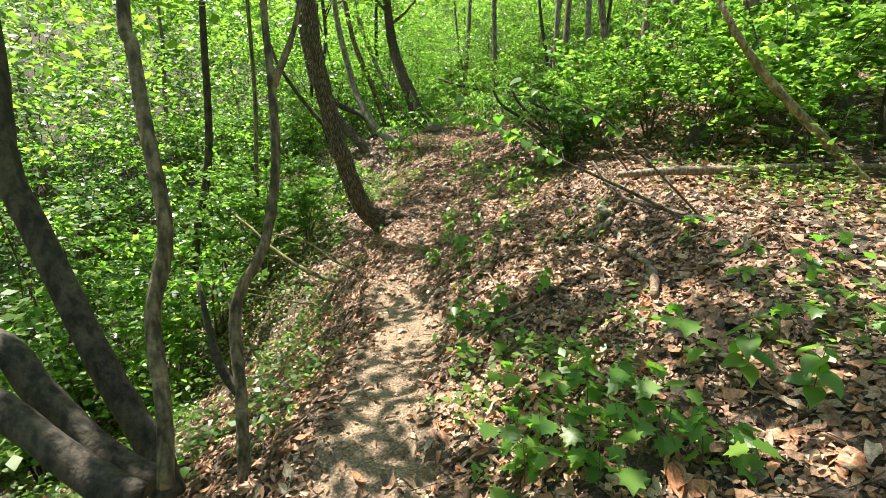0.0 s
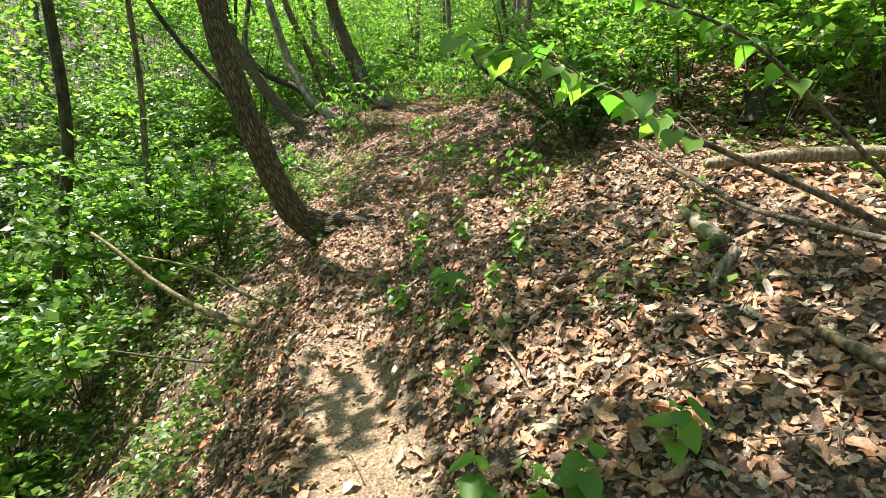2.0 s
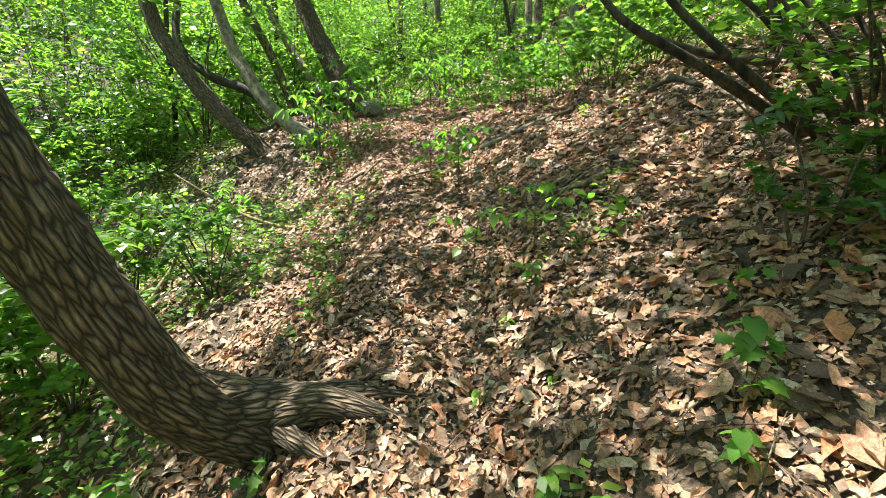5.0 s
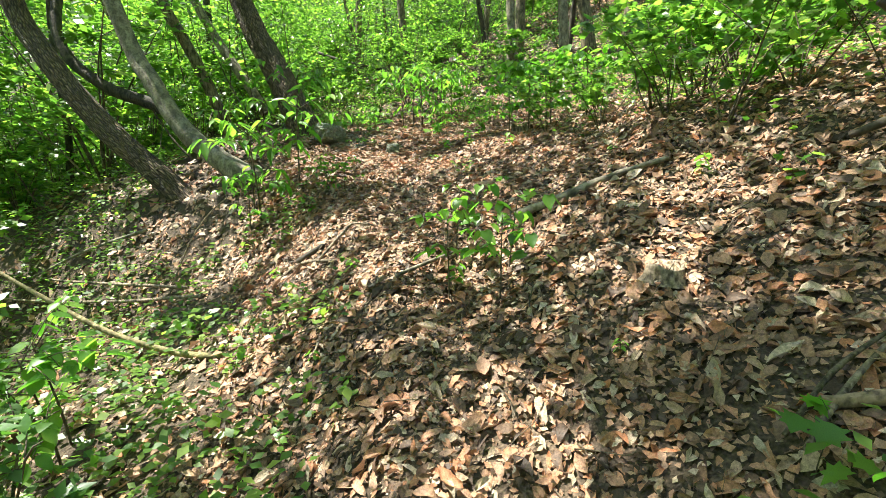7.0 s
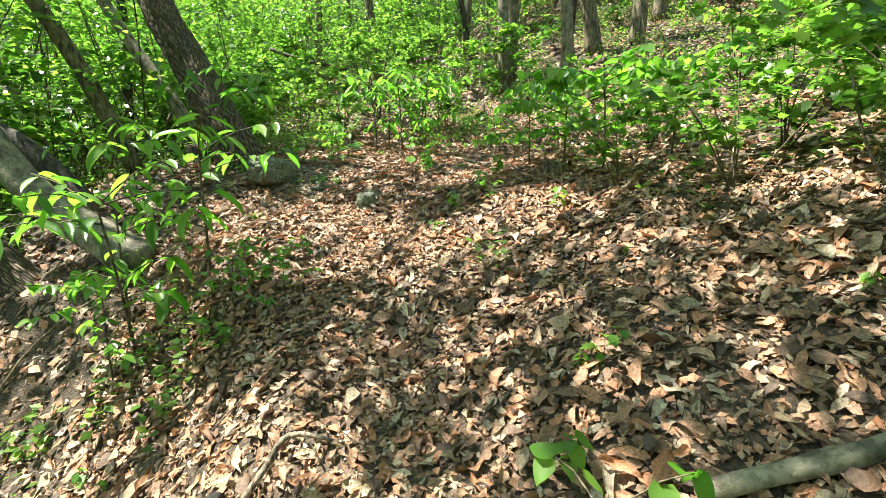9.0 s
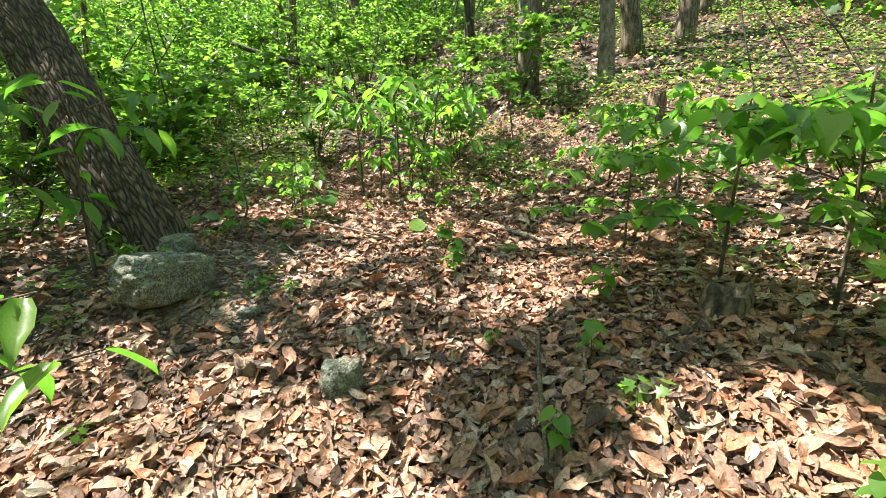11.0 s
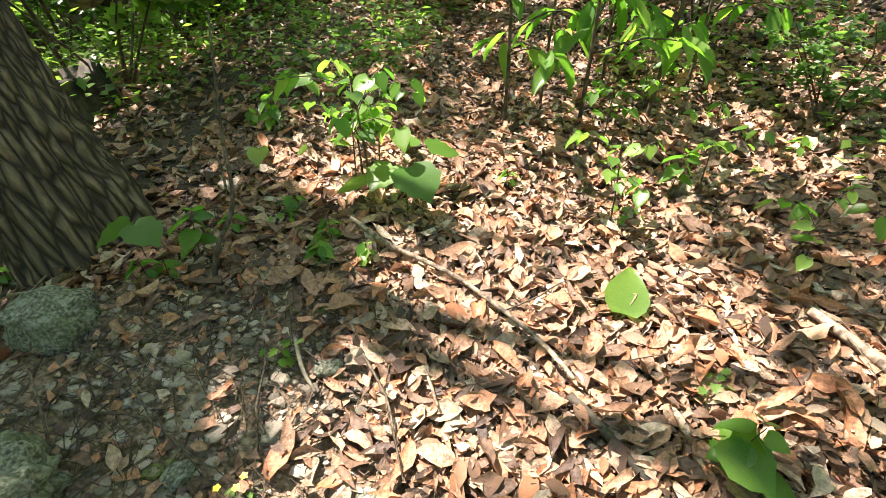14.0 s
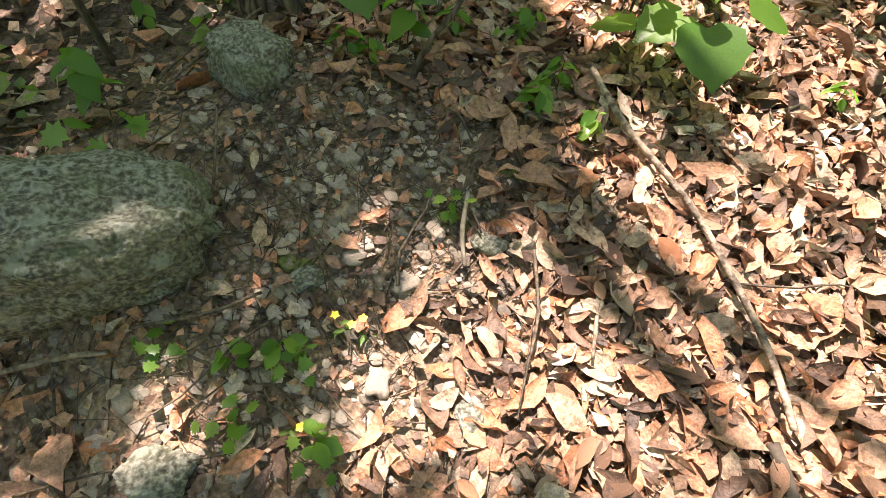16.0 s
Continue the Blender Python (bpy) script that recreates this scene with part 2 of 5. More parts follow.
def thing(name, place, label, category, group="", kind=""):
    ob = new(name)
    ob.empty_display_size = 0.1
    ob.location = place
    return tagged(ob, label, category, group, kind)


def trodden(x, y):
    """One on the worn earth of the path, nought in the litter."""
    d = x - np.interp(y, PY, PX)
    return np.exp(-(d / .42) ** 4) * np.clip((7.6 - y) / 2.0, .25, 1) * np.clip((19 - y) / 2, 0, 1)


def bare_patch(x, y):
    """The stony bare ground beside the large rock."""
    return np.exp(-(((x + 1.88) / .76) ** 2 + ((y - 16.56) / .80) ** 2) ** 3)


def ground_mesh():
    xs = np.concatenate([-np.geomspace(90, 5.2, 26), np.arange(-5, 5.01, 0.07), np.geomspace(5.2, 90, 26)])
    ys = np.concatenate([-np.geomspace(60, 2.2, 18), np.arange(-2, 24.01, 0.07), np.geomspace(24.2, 120, 26)])
    gx, gy = np.meshgrid(xs, ys)
    gz = height(gx, gy)
    near = (np.abs(gx) < 5) & (gy > -2) & (gy < 24)
    bump = np.zeros_like(gz)
    for j, i in zip(*np.nonzero(near)):
        v = Vector((gx[j, i], gy[j, i], 0.0))
        bump[j, i] = 0.022 * noise.noise(v * 4.1) + 0.012 * noise.noise(v * 11.0)
    gz = gz + bump
    w = len(xs)
    j, i = np.meshgrid(np.arange(len(ys) - 1), np.arange(w - 1), indexing="ij")
    a = (j * w + i).ravel()
    me = made("ground", np.stack([gx.ravel(), gy.ravel(), gz.ravel()], 1), np.stack([a, a + 1, a + w + 1, a + w], 1))
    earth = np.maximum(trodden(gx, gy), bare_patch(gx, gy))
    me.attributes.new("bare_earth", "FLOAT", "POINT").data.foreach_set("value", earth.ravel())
    return me


ground = tagged(part("ground", ground_mesh(), SOIL), "brown forest soil with a narrow trodden path along a slope", "ground", kind="structure")


# ---- leaf blades ----
def blade(kind):
    """A leaf along +x, one long, facing +z."""
    if kind == "card":
        return np.array([(0, 0, 0), (.45, -.32, .04), (1, 0, -.05), (.45, .32, .04)]), [(0, 1, 2, 3)]
    if kind == "plain":
        return np.array([(0, 0, 0), (.5, 0, -.04), (1, 0, -.12), (.42, -.3, .05), (.42, .3, .05)]), [(0, 1, 3), (1, 2, 3), (0, 4, 1), (1, 4, 2)]
    if kind in ("oval", "heart", "dead", "long", "lance"):
        u = {"oval": (.08, .2, .36, .54, .72, .88), "heart": (.0, .12, .3, .5, .7, .87), "dead": (.14, .36, .62, .85), "long": (.14, .38, .64, .86), "lance": (.15, .35, .6, .82)}[kind]
        w = {"oval": (.13, .24, .31, .31, .23, .11), "heart": (.22, .35, .40, .35, .23, .11), "dead": (.13, .23, .22, .11), "long": (.07, .135, .14, .075), "lance": (.1, .17, .17, .09)}[kind]
        v, f = [(0, 0, 0)], []
        for k, (a, b) in enumerate(zip(u, w)):
            sag = -.18 * a * a
            v += [(a - (.04 if kind == "heart" and k == 0 else 0), -b, sag + .09), (a, 0, sag), (a - (.04 if kind == "heart" and k == 0 else 0), b, sag + .09)]
        v.append((1, 0, -.2))
        f += [(0, 2, 1), (0, 3, 2)]
        for k in range(len(u) - 1):
            i = 1 + 3 * k
            f += [(i, i + 1, i + 4, i + 3), (i + 1, i + 2, i + 5, i + 4)]
        i = 3 * len(u) - 2
        f += [(i, i + 1, i + 3), (i + 1, i + 2, i + 3)]
        return np.array(v), f
    if kind == "broad":
        v, f = [(.4, 0, -.02)], []
        outline = [(.06, 0), (0, -.14), (.02, -.30), (.14, -.42), (.34, -.44), (.44, -.50), (.56, -.40), (.66, -.36), (.74, -.28), (.86, -.13), (1, 0),
                   (.86, .13), (.74, .28), (.66, .36), (.56, .40), (.44, .50), (.34, .44), (.14, .42), (.02, .30), (0, .14)]
        v += [(a, b, .14 * abs(b) - .16 * a * a + .02 * ((k % 2) * 2 - 1)) for k, (a, b) in enumerate(outline)]
        n = len(outline)
        return np.array(v), [(0, 1 + (k + 1) % n, 1 + k) for k in range(n)]
    # lobed, like a maple or a crinkled bramble
    v, f = [(.38, 0, 0)], []
    outline = [(0, 0), (.08, -.22), (.02, -.44), (.28, -.34), (.36, -.58), (.52, -.34), (.72, -.42), (.70, -.2), (1, 0),
               (.70, .2), (.72, .42), (.52, .34), (.36, .58), (.28, .34), (.02, .44), (.08, .22)]
    v += [(a, b, .10 * abs(b) - .14 * a * a) for a, b in outline]
    n = len(outline)
    return np.array(v), [(0, 1 + (k + 1) % n, 1 + k) for k in range(n)]


def unit(v):
    return v / np.maximum(np.linalg.norm(v, axis=-1, keepdims=True), 1e-9)


def leaf_cloud(name, places, ways, ups, lengths, kind="plain", curl=0.0, wide=1.0):
    """One mesh of many blades, each at its place along its way, facing up."""
    v, f = blade(kind)
    n, k = len(places), len(v)
    x = unit(ways)
    y = unit(np.cross(ups, x))
    z = np.cross(x, y)
    pts = np.repeat(v[None], n, 0) * np.array([1, wide, 1])
    if curl:
        amount = rng.normal(0, curl, (n, 1))
        pts[:, :, 2] += amount * (pts[:, :, 0] - .5) ** 2 * 2 + rng.normal(0, curl, (n, 1)) * pts[:, :, 1] ** 2 * 5 + rng.normal(0, .05 * min(1, curl * 4), (n, k))
        pts[:, :, 2] += rng.normal(0, curl, (n, 1)) * np.abs(pts[:, :, 1]) + rng.normal(0, curl * .7, (n, 1)) * pts[:, :, 1] * (pts[:, :, 0] - .4)
        pts[:, :, 1] *= rng.uniform(.7, 1.3, (n, 1)) * (1 + rng.normal(0, .14, (n, k)))
        pts[:, :, 1] += rng.normal(0, .25, (n, 1)) * (pts[:, :, 0] - .5) ** 2
    pts = pts * np.asarray(lengths)[:, None, None]
    world_pts = places[:, None] + pts[:, :, :1] * x[:, None] + pts[:, :, 1:2] * y[:, None] + pts[:, :, 2:] * z[:, None]
    loops = np.concatenate([np.concatenate([np.array(q) for q in f])])
    sizes = np.array([len(q) for q in f])
    me = bpy.data.meshes.new(name)
    me.vertices.add(n * k)
    me.vertices.foreach_set("co", world_pts.ravel())
    all_loops = (loops[None] + (np.arange(n) * k)[:, None]).ravel()
    all_sizes = np.tile(sizes, n)
    me.loops.add(len(all_loops))
    me.loops.foreach_set("vertex_index", all_loops)
    me.polygons.add(len(all_sizes))
    me.polygons.foreach_set("loop_start", np.concatenate([[0], np.cumsum(all_sizes)[:-1]]))
    me.polygons.foreach_set("loop_total", all_sizes)
    if kind != "plain":
        me.polygons.foreach_set("use_smooth", np.ones(len(all_sizes), bool))
    me.update(calc_edges=True)
    return me


# ---- stems ----
def spline(points, steps):
    p = np.asarray(points, float)
    p = np.vstack([2 * p[0] - p[1], p, 2 * p[-1] - p[-2]])
    out = []
    for k in range(1, len(p) - 2):
        a, b, c, d = p[k - 1:k + 3]
        for s in np.linspace(0, 1, steps, endpoint=False):
            out.append(.5 * (2 * b + (c - a) * s + (2 * a - 5 * b + 4 * c - d) * s * s + (3 * b - a - 3 * c + d) * s ** 3))
    return np.array(out + [p[-2]])


def tube(points, radii, sides=8, steps=4, rough=0.0, flare=0.0, furrows=0, wave=0.0):
    """Rings of a bent, tapering stem; furrows cut ridges along it."""
    line = spline(points, steps)
    rad = np.interp(np.linspace(0, 1, len(line)), np.linspace(0, 1, len(radii)), radii)
    if wave:
        line = line + np.array([noise.noise_vector(Vector(q) * 1.7 + Vector((radii[0] * 99, 3, 1))) for q in line]) * wave
    ahead = unit(np.gradient(line, axis=0))
    side = unit(np.cross(ahead, (0.31, 0.9, 0.13)))
    other = np.cross(ahead, side)
    angle = np.linspace(0, 2 * np.pi, sides, endpoint=False)
    verts = []
    along = np.concatenate([[0], np.cumsum(np.linalg.norm(np.diff(line, axis=0), axis=1))])
    for k, q in enumerate(line):
        r = np.full(sides, rad[k])
        if flare:
            r = r * (1 + flare * np.exp(-along[k] / (2.2 * rad[0])) * (1 + .45 * np.sin(angle * 5 + 1.3)))
        if furrows:
            twist = np.array([noise.noise(Vector((3 * np.cos(a), 3 * np.sin(a), along[k] * 4))) for a in angle])
            r = r * (1 + .13 * (np.abs(np.sin(angle * furrows / 2 + twist * 4.0)) - .6))
        if rough:
            r = r * (1 + rough * np.array([noise.noise(Vector((2 * np.cos(a) + radii[0] * 77, 2 * np.sin(a), along[k] * 3 / max(.3, 8 * rad[k])))) for a in angle]))
        verts.append(q + r[:, None] * (np.cos(angle)[:, None] * side[k] + np.sin(angle)[:, None] * other[k]))
    verts = np.vstack(verts)
    faces = [(k * sides + i, k * sides + (i + 1) % sides, (k + 1) * sides + (i + 1) % sides, (k + 1) * sides + i)
             for k in range(len(line) - 1) for i in range(sides)]
    n = len(verts)
    verts = np.vstack([verts, line[:1] - ahead[:1] * rad[0] * .2, line[-1:] + ahead[-1:] * rad[-1] * .5])
    last = (len(line) - 1) * sides
    faces += [(n, (i + 1) % sides, i) for i in range(sides)] + [(n + 1, last + i, last + (i + 1) % sides) for i in range(sides)]
    return verts, faces


def joined(pieces):
    verts, faces, n = [], [], 0
    for v, f in pieces:
        verts.append(v)
        faces += [tuple(i + n for i in q) for q in f]
        n += len(v)
    return np.vstack(verts), faces


def stem_part(name, points, radii, mat, parent, label="", **shape):
    origin = np.array(parent.location) if parent.parent is None else np.zeros(3)
    v, f = tube(np.asarray(points, float) - origin, radii, **shape)
    me = made(name, v, f)
    sides = shape.get("sides", 8)
    rings = (len(v) - 2) // sides
    mids = v[:rings * sides].reshape(rings, sides, 3).mean(1)
    along = np.concatenate([[0], np.cumsum(np.linalg.norm(np.diff(mids, axis=0), axis=1))])
    turn = np.linspace(0, 2 * np.pi, sides, endpoint=False)
    girth = float(np.mean(radii))
    grain = np.zeros((len(v), 3))
    grain[:rings * sides] = np.stack([np.tile(np.cos(turn) * girth, rings), np.tile(np.sin(turn) * girth, rings), np.repeat(along, sides)], 1)
    grain[-1] = (0, 0, along[-1])
    me.attributes.new("grain", "FLOAT_VECTOR", "POINT").data.foreach_set("vector", grain.ravel())
    return part(name, me, mat, parent, label)


# ---- trees: trunk, limbs, and a crown that gets its leaves further down ----
trees = []


def tree(points, radii, mat, label, limbs=3, seed=0, crown=1.0, group="", **shape):
    r = random.Random(seed)
    base = Vector(points[0])
    ob = thing("tree", base, label, "tree", group)
    stem_part("trunk", points, radii, mat, ob, **shape)
    top = np.asarray(points[-1], float)
    under = np.asarray(points[-2], float)
    for k in range(limbs):
        a = r.uniform(0, 6.28)
        s = under + (top - under) * r.uniform(.1, .95)
        e = s + np.array((math.cos(a) * r.uniform(.8, 1.8), math.sin(a) * r.uniform(.8, 1.8), r.uniform(.8, 2.0)))
        m = (s + e) / 2 + np.array((0, 0, -.15))
        stem_part("limb", [s, m, e], [radii[-1] * .8, radii[-1] * .5, radii[-1] * .2], mat, ob, sides=6, steps=3)
    trees.append((ob, top + np.array((0, 0, .6)), crown))
    return ob


# the leaning tree beside the path
tree([(-1.02, 8.10, -.32), (-1.16, 7.98, -.16), (-1.40, 7.76, .16), (-1.54, 7.60, .62), (-1.66, 7.50, 1.1), (-1.78, 7.46, 1.55), (-1.93, 7.47, 2.2),
      (-2.08, 7.5, 3.0), (-2.3, 7.7, 5.2), (-2.3, 7.9, 7.6)], [.15, .16, .15, .145, .138, .13, .125, .12, .09, .05], FURROWED,
     "leaning brown tree with furrowed bark, growing at the path edge", 5, 1, sides=36, steps=8, rough=.1, flare=.25, furrows=22)
root_thing = trees[-1][0]
stem_part("branch", [(-1.72, 7.5, 1.30), (-2.02, 7.5, 1.62), (-2.40, 7.5, 2.05), (-2.75, 7.5, 2.6), (-3.0, 7.6, 3.4)], [.04, .034, .03, .024, .014], DARKBARK, root_thing, "dark side stem", sides=12, steps=5, rough=.12)
stem_part("root", [(-1.46, 7.70, .22), (-1.26, 7.90, .02), (-1.04, 8.06, -.09), (-.80, 8.16, -.13), tuple(ground_point(-.52, 8.22, -.03)), tuple(ground_point(-.30, 8.24, -.08))],
          [.13, .155, .15, .12, .07, .03], FURROWED, root_thing, "thick pale buttress root at the path edge", sides=28, steps=7, rough=.15, furrows=16)
for k, (dx, dy, w) in enumerate(((.62, -.10, .13), (.55, .12, .10), (.42, -.34, .08), (.78, .05, .07), (.15, -.5, .06))):
    mid = ground_point(-1.14 + dx * .55, 8.0 + dy * .55, w * .55)
    stem_part("root", [(-1.30, 7.9, -.02), (-1.14, 8.0, -.10), tuple(mid), tuple(ground_point(-1.14 + dx, 8.0 + dy, -.01)), tuple(ground_point(-1.1 + dx * 1.35, 8.0 + dy * 1.4, -.05))],
              [w * .8, w, w * .72, w * .4, w * .15], FURROWED, root_thing, "exposed pale root spreading over the path", sides=14, steps=6, rough=.25, furrows=7)
# the large tree by the stones
tree([(-2.74, 17.46, 1.25), (-2.78, 17.47, 1.6), (-2.95, 17.55, 2.0), (-3.23, 17.72, 2.58), (-3.52, 17.95, 3.1), (-3.75, 18.1, 3.5), (-4.3, 18.5, 5.0), (-4.7, 18.8, 8.0)],
     [.27, .25, .235, .225, .215, .205, .17, .09], FURROWED, "large tree with deeply furrowed brown bark beside mossy stones", 5, 2,
     sides=56, steps=14, rough=.08, flare=.45, furrows=34)
# the two pale trunks that lean out over the slope
tree([(-2.93, 14.96, 0.95), (-3.54, 15.12, 1.35), (-3.95, 15.25, 1.7), (-4.35, 15.44, 2.3), (-4.74, 15.66, 3.01)] + [(-5.4, 16.0, 5.2), (-5.7, 16.2, 8)], [.15, .13, .125, .12, .11, .09, .05], PALE,
     "smooth grey tree bent outwards over the slope", 4, 3, sides=18, steps=6, rough=.12, flare=.3)
tree([(-3.44, 14.99, 0.2), (-4.46, 15.28, 1.14), (-5.2, 15.49, 1.8), (-5.94, 15.76, 2.7), (-6.4, 15.98, 3.48)] + [(-6.8, 16.2, 5.4), (-7, 16.4, 8)], [.17, .16, .155, .15, .14, .12, .06], FURROWED,
     "old tree with rough bark leaning over the slope", 4, 4, sides=30, steps=6, rough=.1, flare=.3, furrows=20)
tree([(-3.4, 15.97, 0.8), (-3.75, 16.06, 1.06), (-4.63, 16.33, 1.94), (-5.69, 16.49, 2.38), (-6.39, 16.73, 3.17)] + [(-6.5, 17.5, 5.0), (-6.8, 17.6, 7.6)], [.12, .11, .10, .09, .08, .07, .04], DARKBARK,
     "dark thin tree leaning over the slope", 3, 5, sides=14, steps=5, rough=.12)
tree([(-4.12, 19.49, 2.03), (-4.48, 19.68, 2.62), (-5.09, 19.96, 3.48), (-5.65, 20.25, 4.44)] + [(-6.5, 20.5, 6.5), (-6.8, 21, 9)], [.12, .11, .10, .095, .08, .04], PALE,
     "slender grey tree on the slope", 3, 6, sides=14, steps=5, rough=.12)
# trees at the start of the walk
tree([(-0.55, 2.21, -0.78), (-0.67, 2.26, -0.51), (-1.02, 2.32, 0.03), (-1.45, 2.43, 0.77), (-1.68, 2.49, 1.21)] + [(-1.9, 2.7, 1.9), (-2.1, 2.9, 3.4), (-2.2, 3.2, 6.0)], [.10, .085, .08, .08, .075, .07, .06, .03], DARKBARK,
     "dark tree trunk leaning from the slope below the path", 3, 7, sides=18, steps=5, rough=.12)
tree([(-0.02, 1.69, -0.16), (-0.05, 1.77, 0.2), (-0.13, 1.86, 0.6), (-0.1, 1.97, 0.98), (-0.22, 2.06, 1.46), (-0.31, 2.14, 1.81), (-0.36, 2.18, 2.01)] + [(-.45, 2.5, 3.3), (-.5, 2.6, 5.6)], [.038, .035, .034, .033, .031, .030, .028, .025, .016], BARK,
     "thin crooked tree at the path edge", 3, 8, sides=14, steps=5, rough=.15)
tree([(0.04, 2.14, -0.6), (-0.02, 2.27, -0.04), (-0.08, 2.38, 0.45), (0.06, 2.5, 0.81), (0.09, 2.62, 1.25), (0.04, 2.72, 1.69), (-0.04, 2.83, 2.16)] + [(-.1, 3.0, 3.0), (-.2, 3.2, 5.0)], [.038, .034, .033, .028, .026, .023, .020, .017, .010], BARK,
     "thin crooked sapling tree with a forked top", 2, 9, sides=12, steps=5, rough=.2)
fork = trees[-1][0]
stem_part("branch", [(0.05, 2.72, 1.69), (0.13, 2.81, 1.95), (0.17, 2.87, 2.17)], [.024, .016, .012], BARK, fork, sides=8, steps=4)
stem_part("branch", [(-0.02, 2.27, -0.04), (-0.16, 2.29, 0.15), (-0.3, 2.37, 0.59)], [.03, .026, .012], DARKBARK, fork, sides=8, steps=4, rough=.2)
tree([(-0.35, 1.93, -0.42), (-0.63, 1.91, -0.25), (-0.98, 1.92, 0.07), (-1.2, 1.94, 0.3)] + [(-1.9, 2.0, .5), (-2.4, 1.9, 2.4), (-2.6, 2, 4)], [.10, .08, .075, .075, .07, .06, .03], DARKBARK,
     "low dark trunk sprawling over the slope", 2, 10, sides=16, steps=5, rough=.15)
tree([(-0.19, 1.68, -0.27), (-0.46, 1.66, -0.12), (-0.85, 1.65, 0.16)] + [(-1.5, 1.6, .6), (-1.9, 1.5, 3)], [.09, .075, .07, .06, .03], DARKBARK,
     "low dark trunk with mottled bark", 2, 11, sides=16, steps=5, rough=.15)
tree([(5.3, 5.78, .62), (5.0, 5.78, .9)] + [(4.7, 5.79, 1.17), (4.23, 5.81, 1.62), (3.79, 5.84, 2.07), (3.51, 5.88, 2.43), (3.39, 5.91, 2.63)] + [(3.0, 6.2, 3.5), (2.6, 6.5, 5)], [.06, .055, .05, .045, .04, .036, .032, .028, .014], GREENWOOD,
     "pale tree leaning across the bank", 3, 12, sides=12, steps=4, rough=.1)
# trunks on the hillside beyond
for k, (x, y, lean, rad) in enumerate(((3.35, 21.9, -.15, .13), (1.95, 22.3, -.05, .12), (2.25, 22.9, .05, .15), (4.4, 22.9, -.5, .17), (5.5, 23.0, .1, .17), (6.9, 24.5, .1, .16),
                                       (-1.0, 27.0, -.2, .14), (-3.1, 28.5, .1, .13), (9.5, 21, .2, .16), (6.2, 13.5, .2, .13), (4.9, 9.9, .1, .13), (4.2, 12.3, .1, .09))):
    b = np.array(ground_point(x, y, -.1))
    tree([b, b + (lean * .5, 0, 1.2), b + (lean * 1.4, .2, 3.2), b + (lean * 2, .3, 6.0), b + (lean * 2.2, .3, 8.5)], [rad * 1.1, rad, rad * .9, rad * .7, rad * .35],
         PALE if k in (0, 1) else BARK, "straight grey-brown tree on the leaf-covered hillside", 4, 20 + k, group="hillside trees", sides=14, steps=4, rough=.12, flare=.25)
# slender trees all through the wood
spots = random.Random(5)
planted = 0
while planted < 46:
    x, y = spots.uniform(-17, 13), spots.uniform(-6, 38)
    d = x - np.interp(y, PY, PX)
    if (-3.2 < d < 5.5 and y < 21) or (abs(d) < 2.2 and y < 26):
        continue
    planted += 1
    b, lean, rad = np.array(ground_point(x, y, -.1)), spots.uniform(-.9, .5), spots.uniform(.045, .12)
    tree([b, b + (lean * .6, spots.uniform(-.1, .1), 1.5), b + (lean * 1.5, spots.uniform(-.3, .3), 3.4), b + (lean * 2.2, .1, 6.0), b + (lean * 2.6, .2, 8.5)],
         [rad * 1.15, rad, rad * .9, rad * .7, rad * .3], spots.choice((BARK, PALE, BARK, DARKBARK)), "slender grey-brown woodland tree", 3, 100 + planted,
         group="woodland trees", sides=10, steps=4, rough=.12)

# ---- crowns: unseen overhead leaves, thinned to let sun onto these places (x, y, reach) ----
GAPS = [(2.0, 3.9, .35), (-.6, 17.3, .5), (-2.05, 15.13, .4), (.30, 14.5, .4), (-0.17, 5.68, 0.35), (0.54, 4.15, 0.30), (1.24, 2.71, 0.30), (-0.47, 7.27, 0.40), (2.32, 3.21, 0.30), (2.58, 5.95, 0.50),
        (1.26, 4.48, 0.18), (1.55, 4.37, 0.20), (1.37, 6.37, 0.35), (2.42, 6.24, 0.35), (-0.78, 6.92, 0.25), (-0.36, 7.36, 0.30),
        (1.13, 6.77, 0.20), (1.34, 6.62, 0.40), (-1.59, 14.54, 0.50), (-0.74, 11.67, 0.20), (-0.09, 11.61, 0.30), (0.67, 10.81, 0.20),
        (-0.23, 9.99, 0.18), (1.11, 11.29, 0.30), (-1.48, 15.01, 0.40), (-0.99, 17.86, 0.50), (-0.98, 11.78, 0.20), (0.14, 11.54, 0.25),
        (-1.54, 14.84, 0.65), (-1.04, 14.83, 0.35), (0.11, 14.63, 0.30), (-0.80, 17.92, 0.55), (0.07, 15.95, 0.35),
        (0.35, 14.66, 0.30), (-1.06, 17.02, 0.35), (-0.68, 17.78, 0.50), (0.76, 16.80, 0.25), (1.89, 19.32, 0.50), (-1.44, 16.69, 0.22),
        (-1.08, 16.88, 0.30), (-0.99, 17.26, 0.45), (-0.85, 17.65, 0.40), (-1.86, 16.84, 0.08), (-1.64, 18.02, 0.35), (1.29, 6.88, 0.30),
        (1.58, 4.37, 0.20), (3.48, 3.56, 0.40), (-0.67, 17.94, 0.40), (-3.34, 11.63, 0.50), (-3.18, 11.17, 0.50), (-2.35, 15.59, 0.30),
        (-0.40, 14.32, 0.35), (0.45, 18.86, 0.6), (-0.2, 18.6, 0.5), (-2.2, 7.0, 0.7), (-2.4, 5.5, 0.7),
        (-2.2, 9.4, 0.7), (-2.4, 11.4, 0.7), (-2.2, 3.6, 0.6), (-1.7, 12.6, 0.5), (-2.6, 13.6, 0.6)]

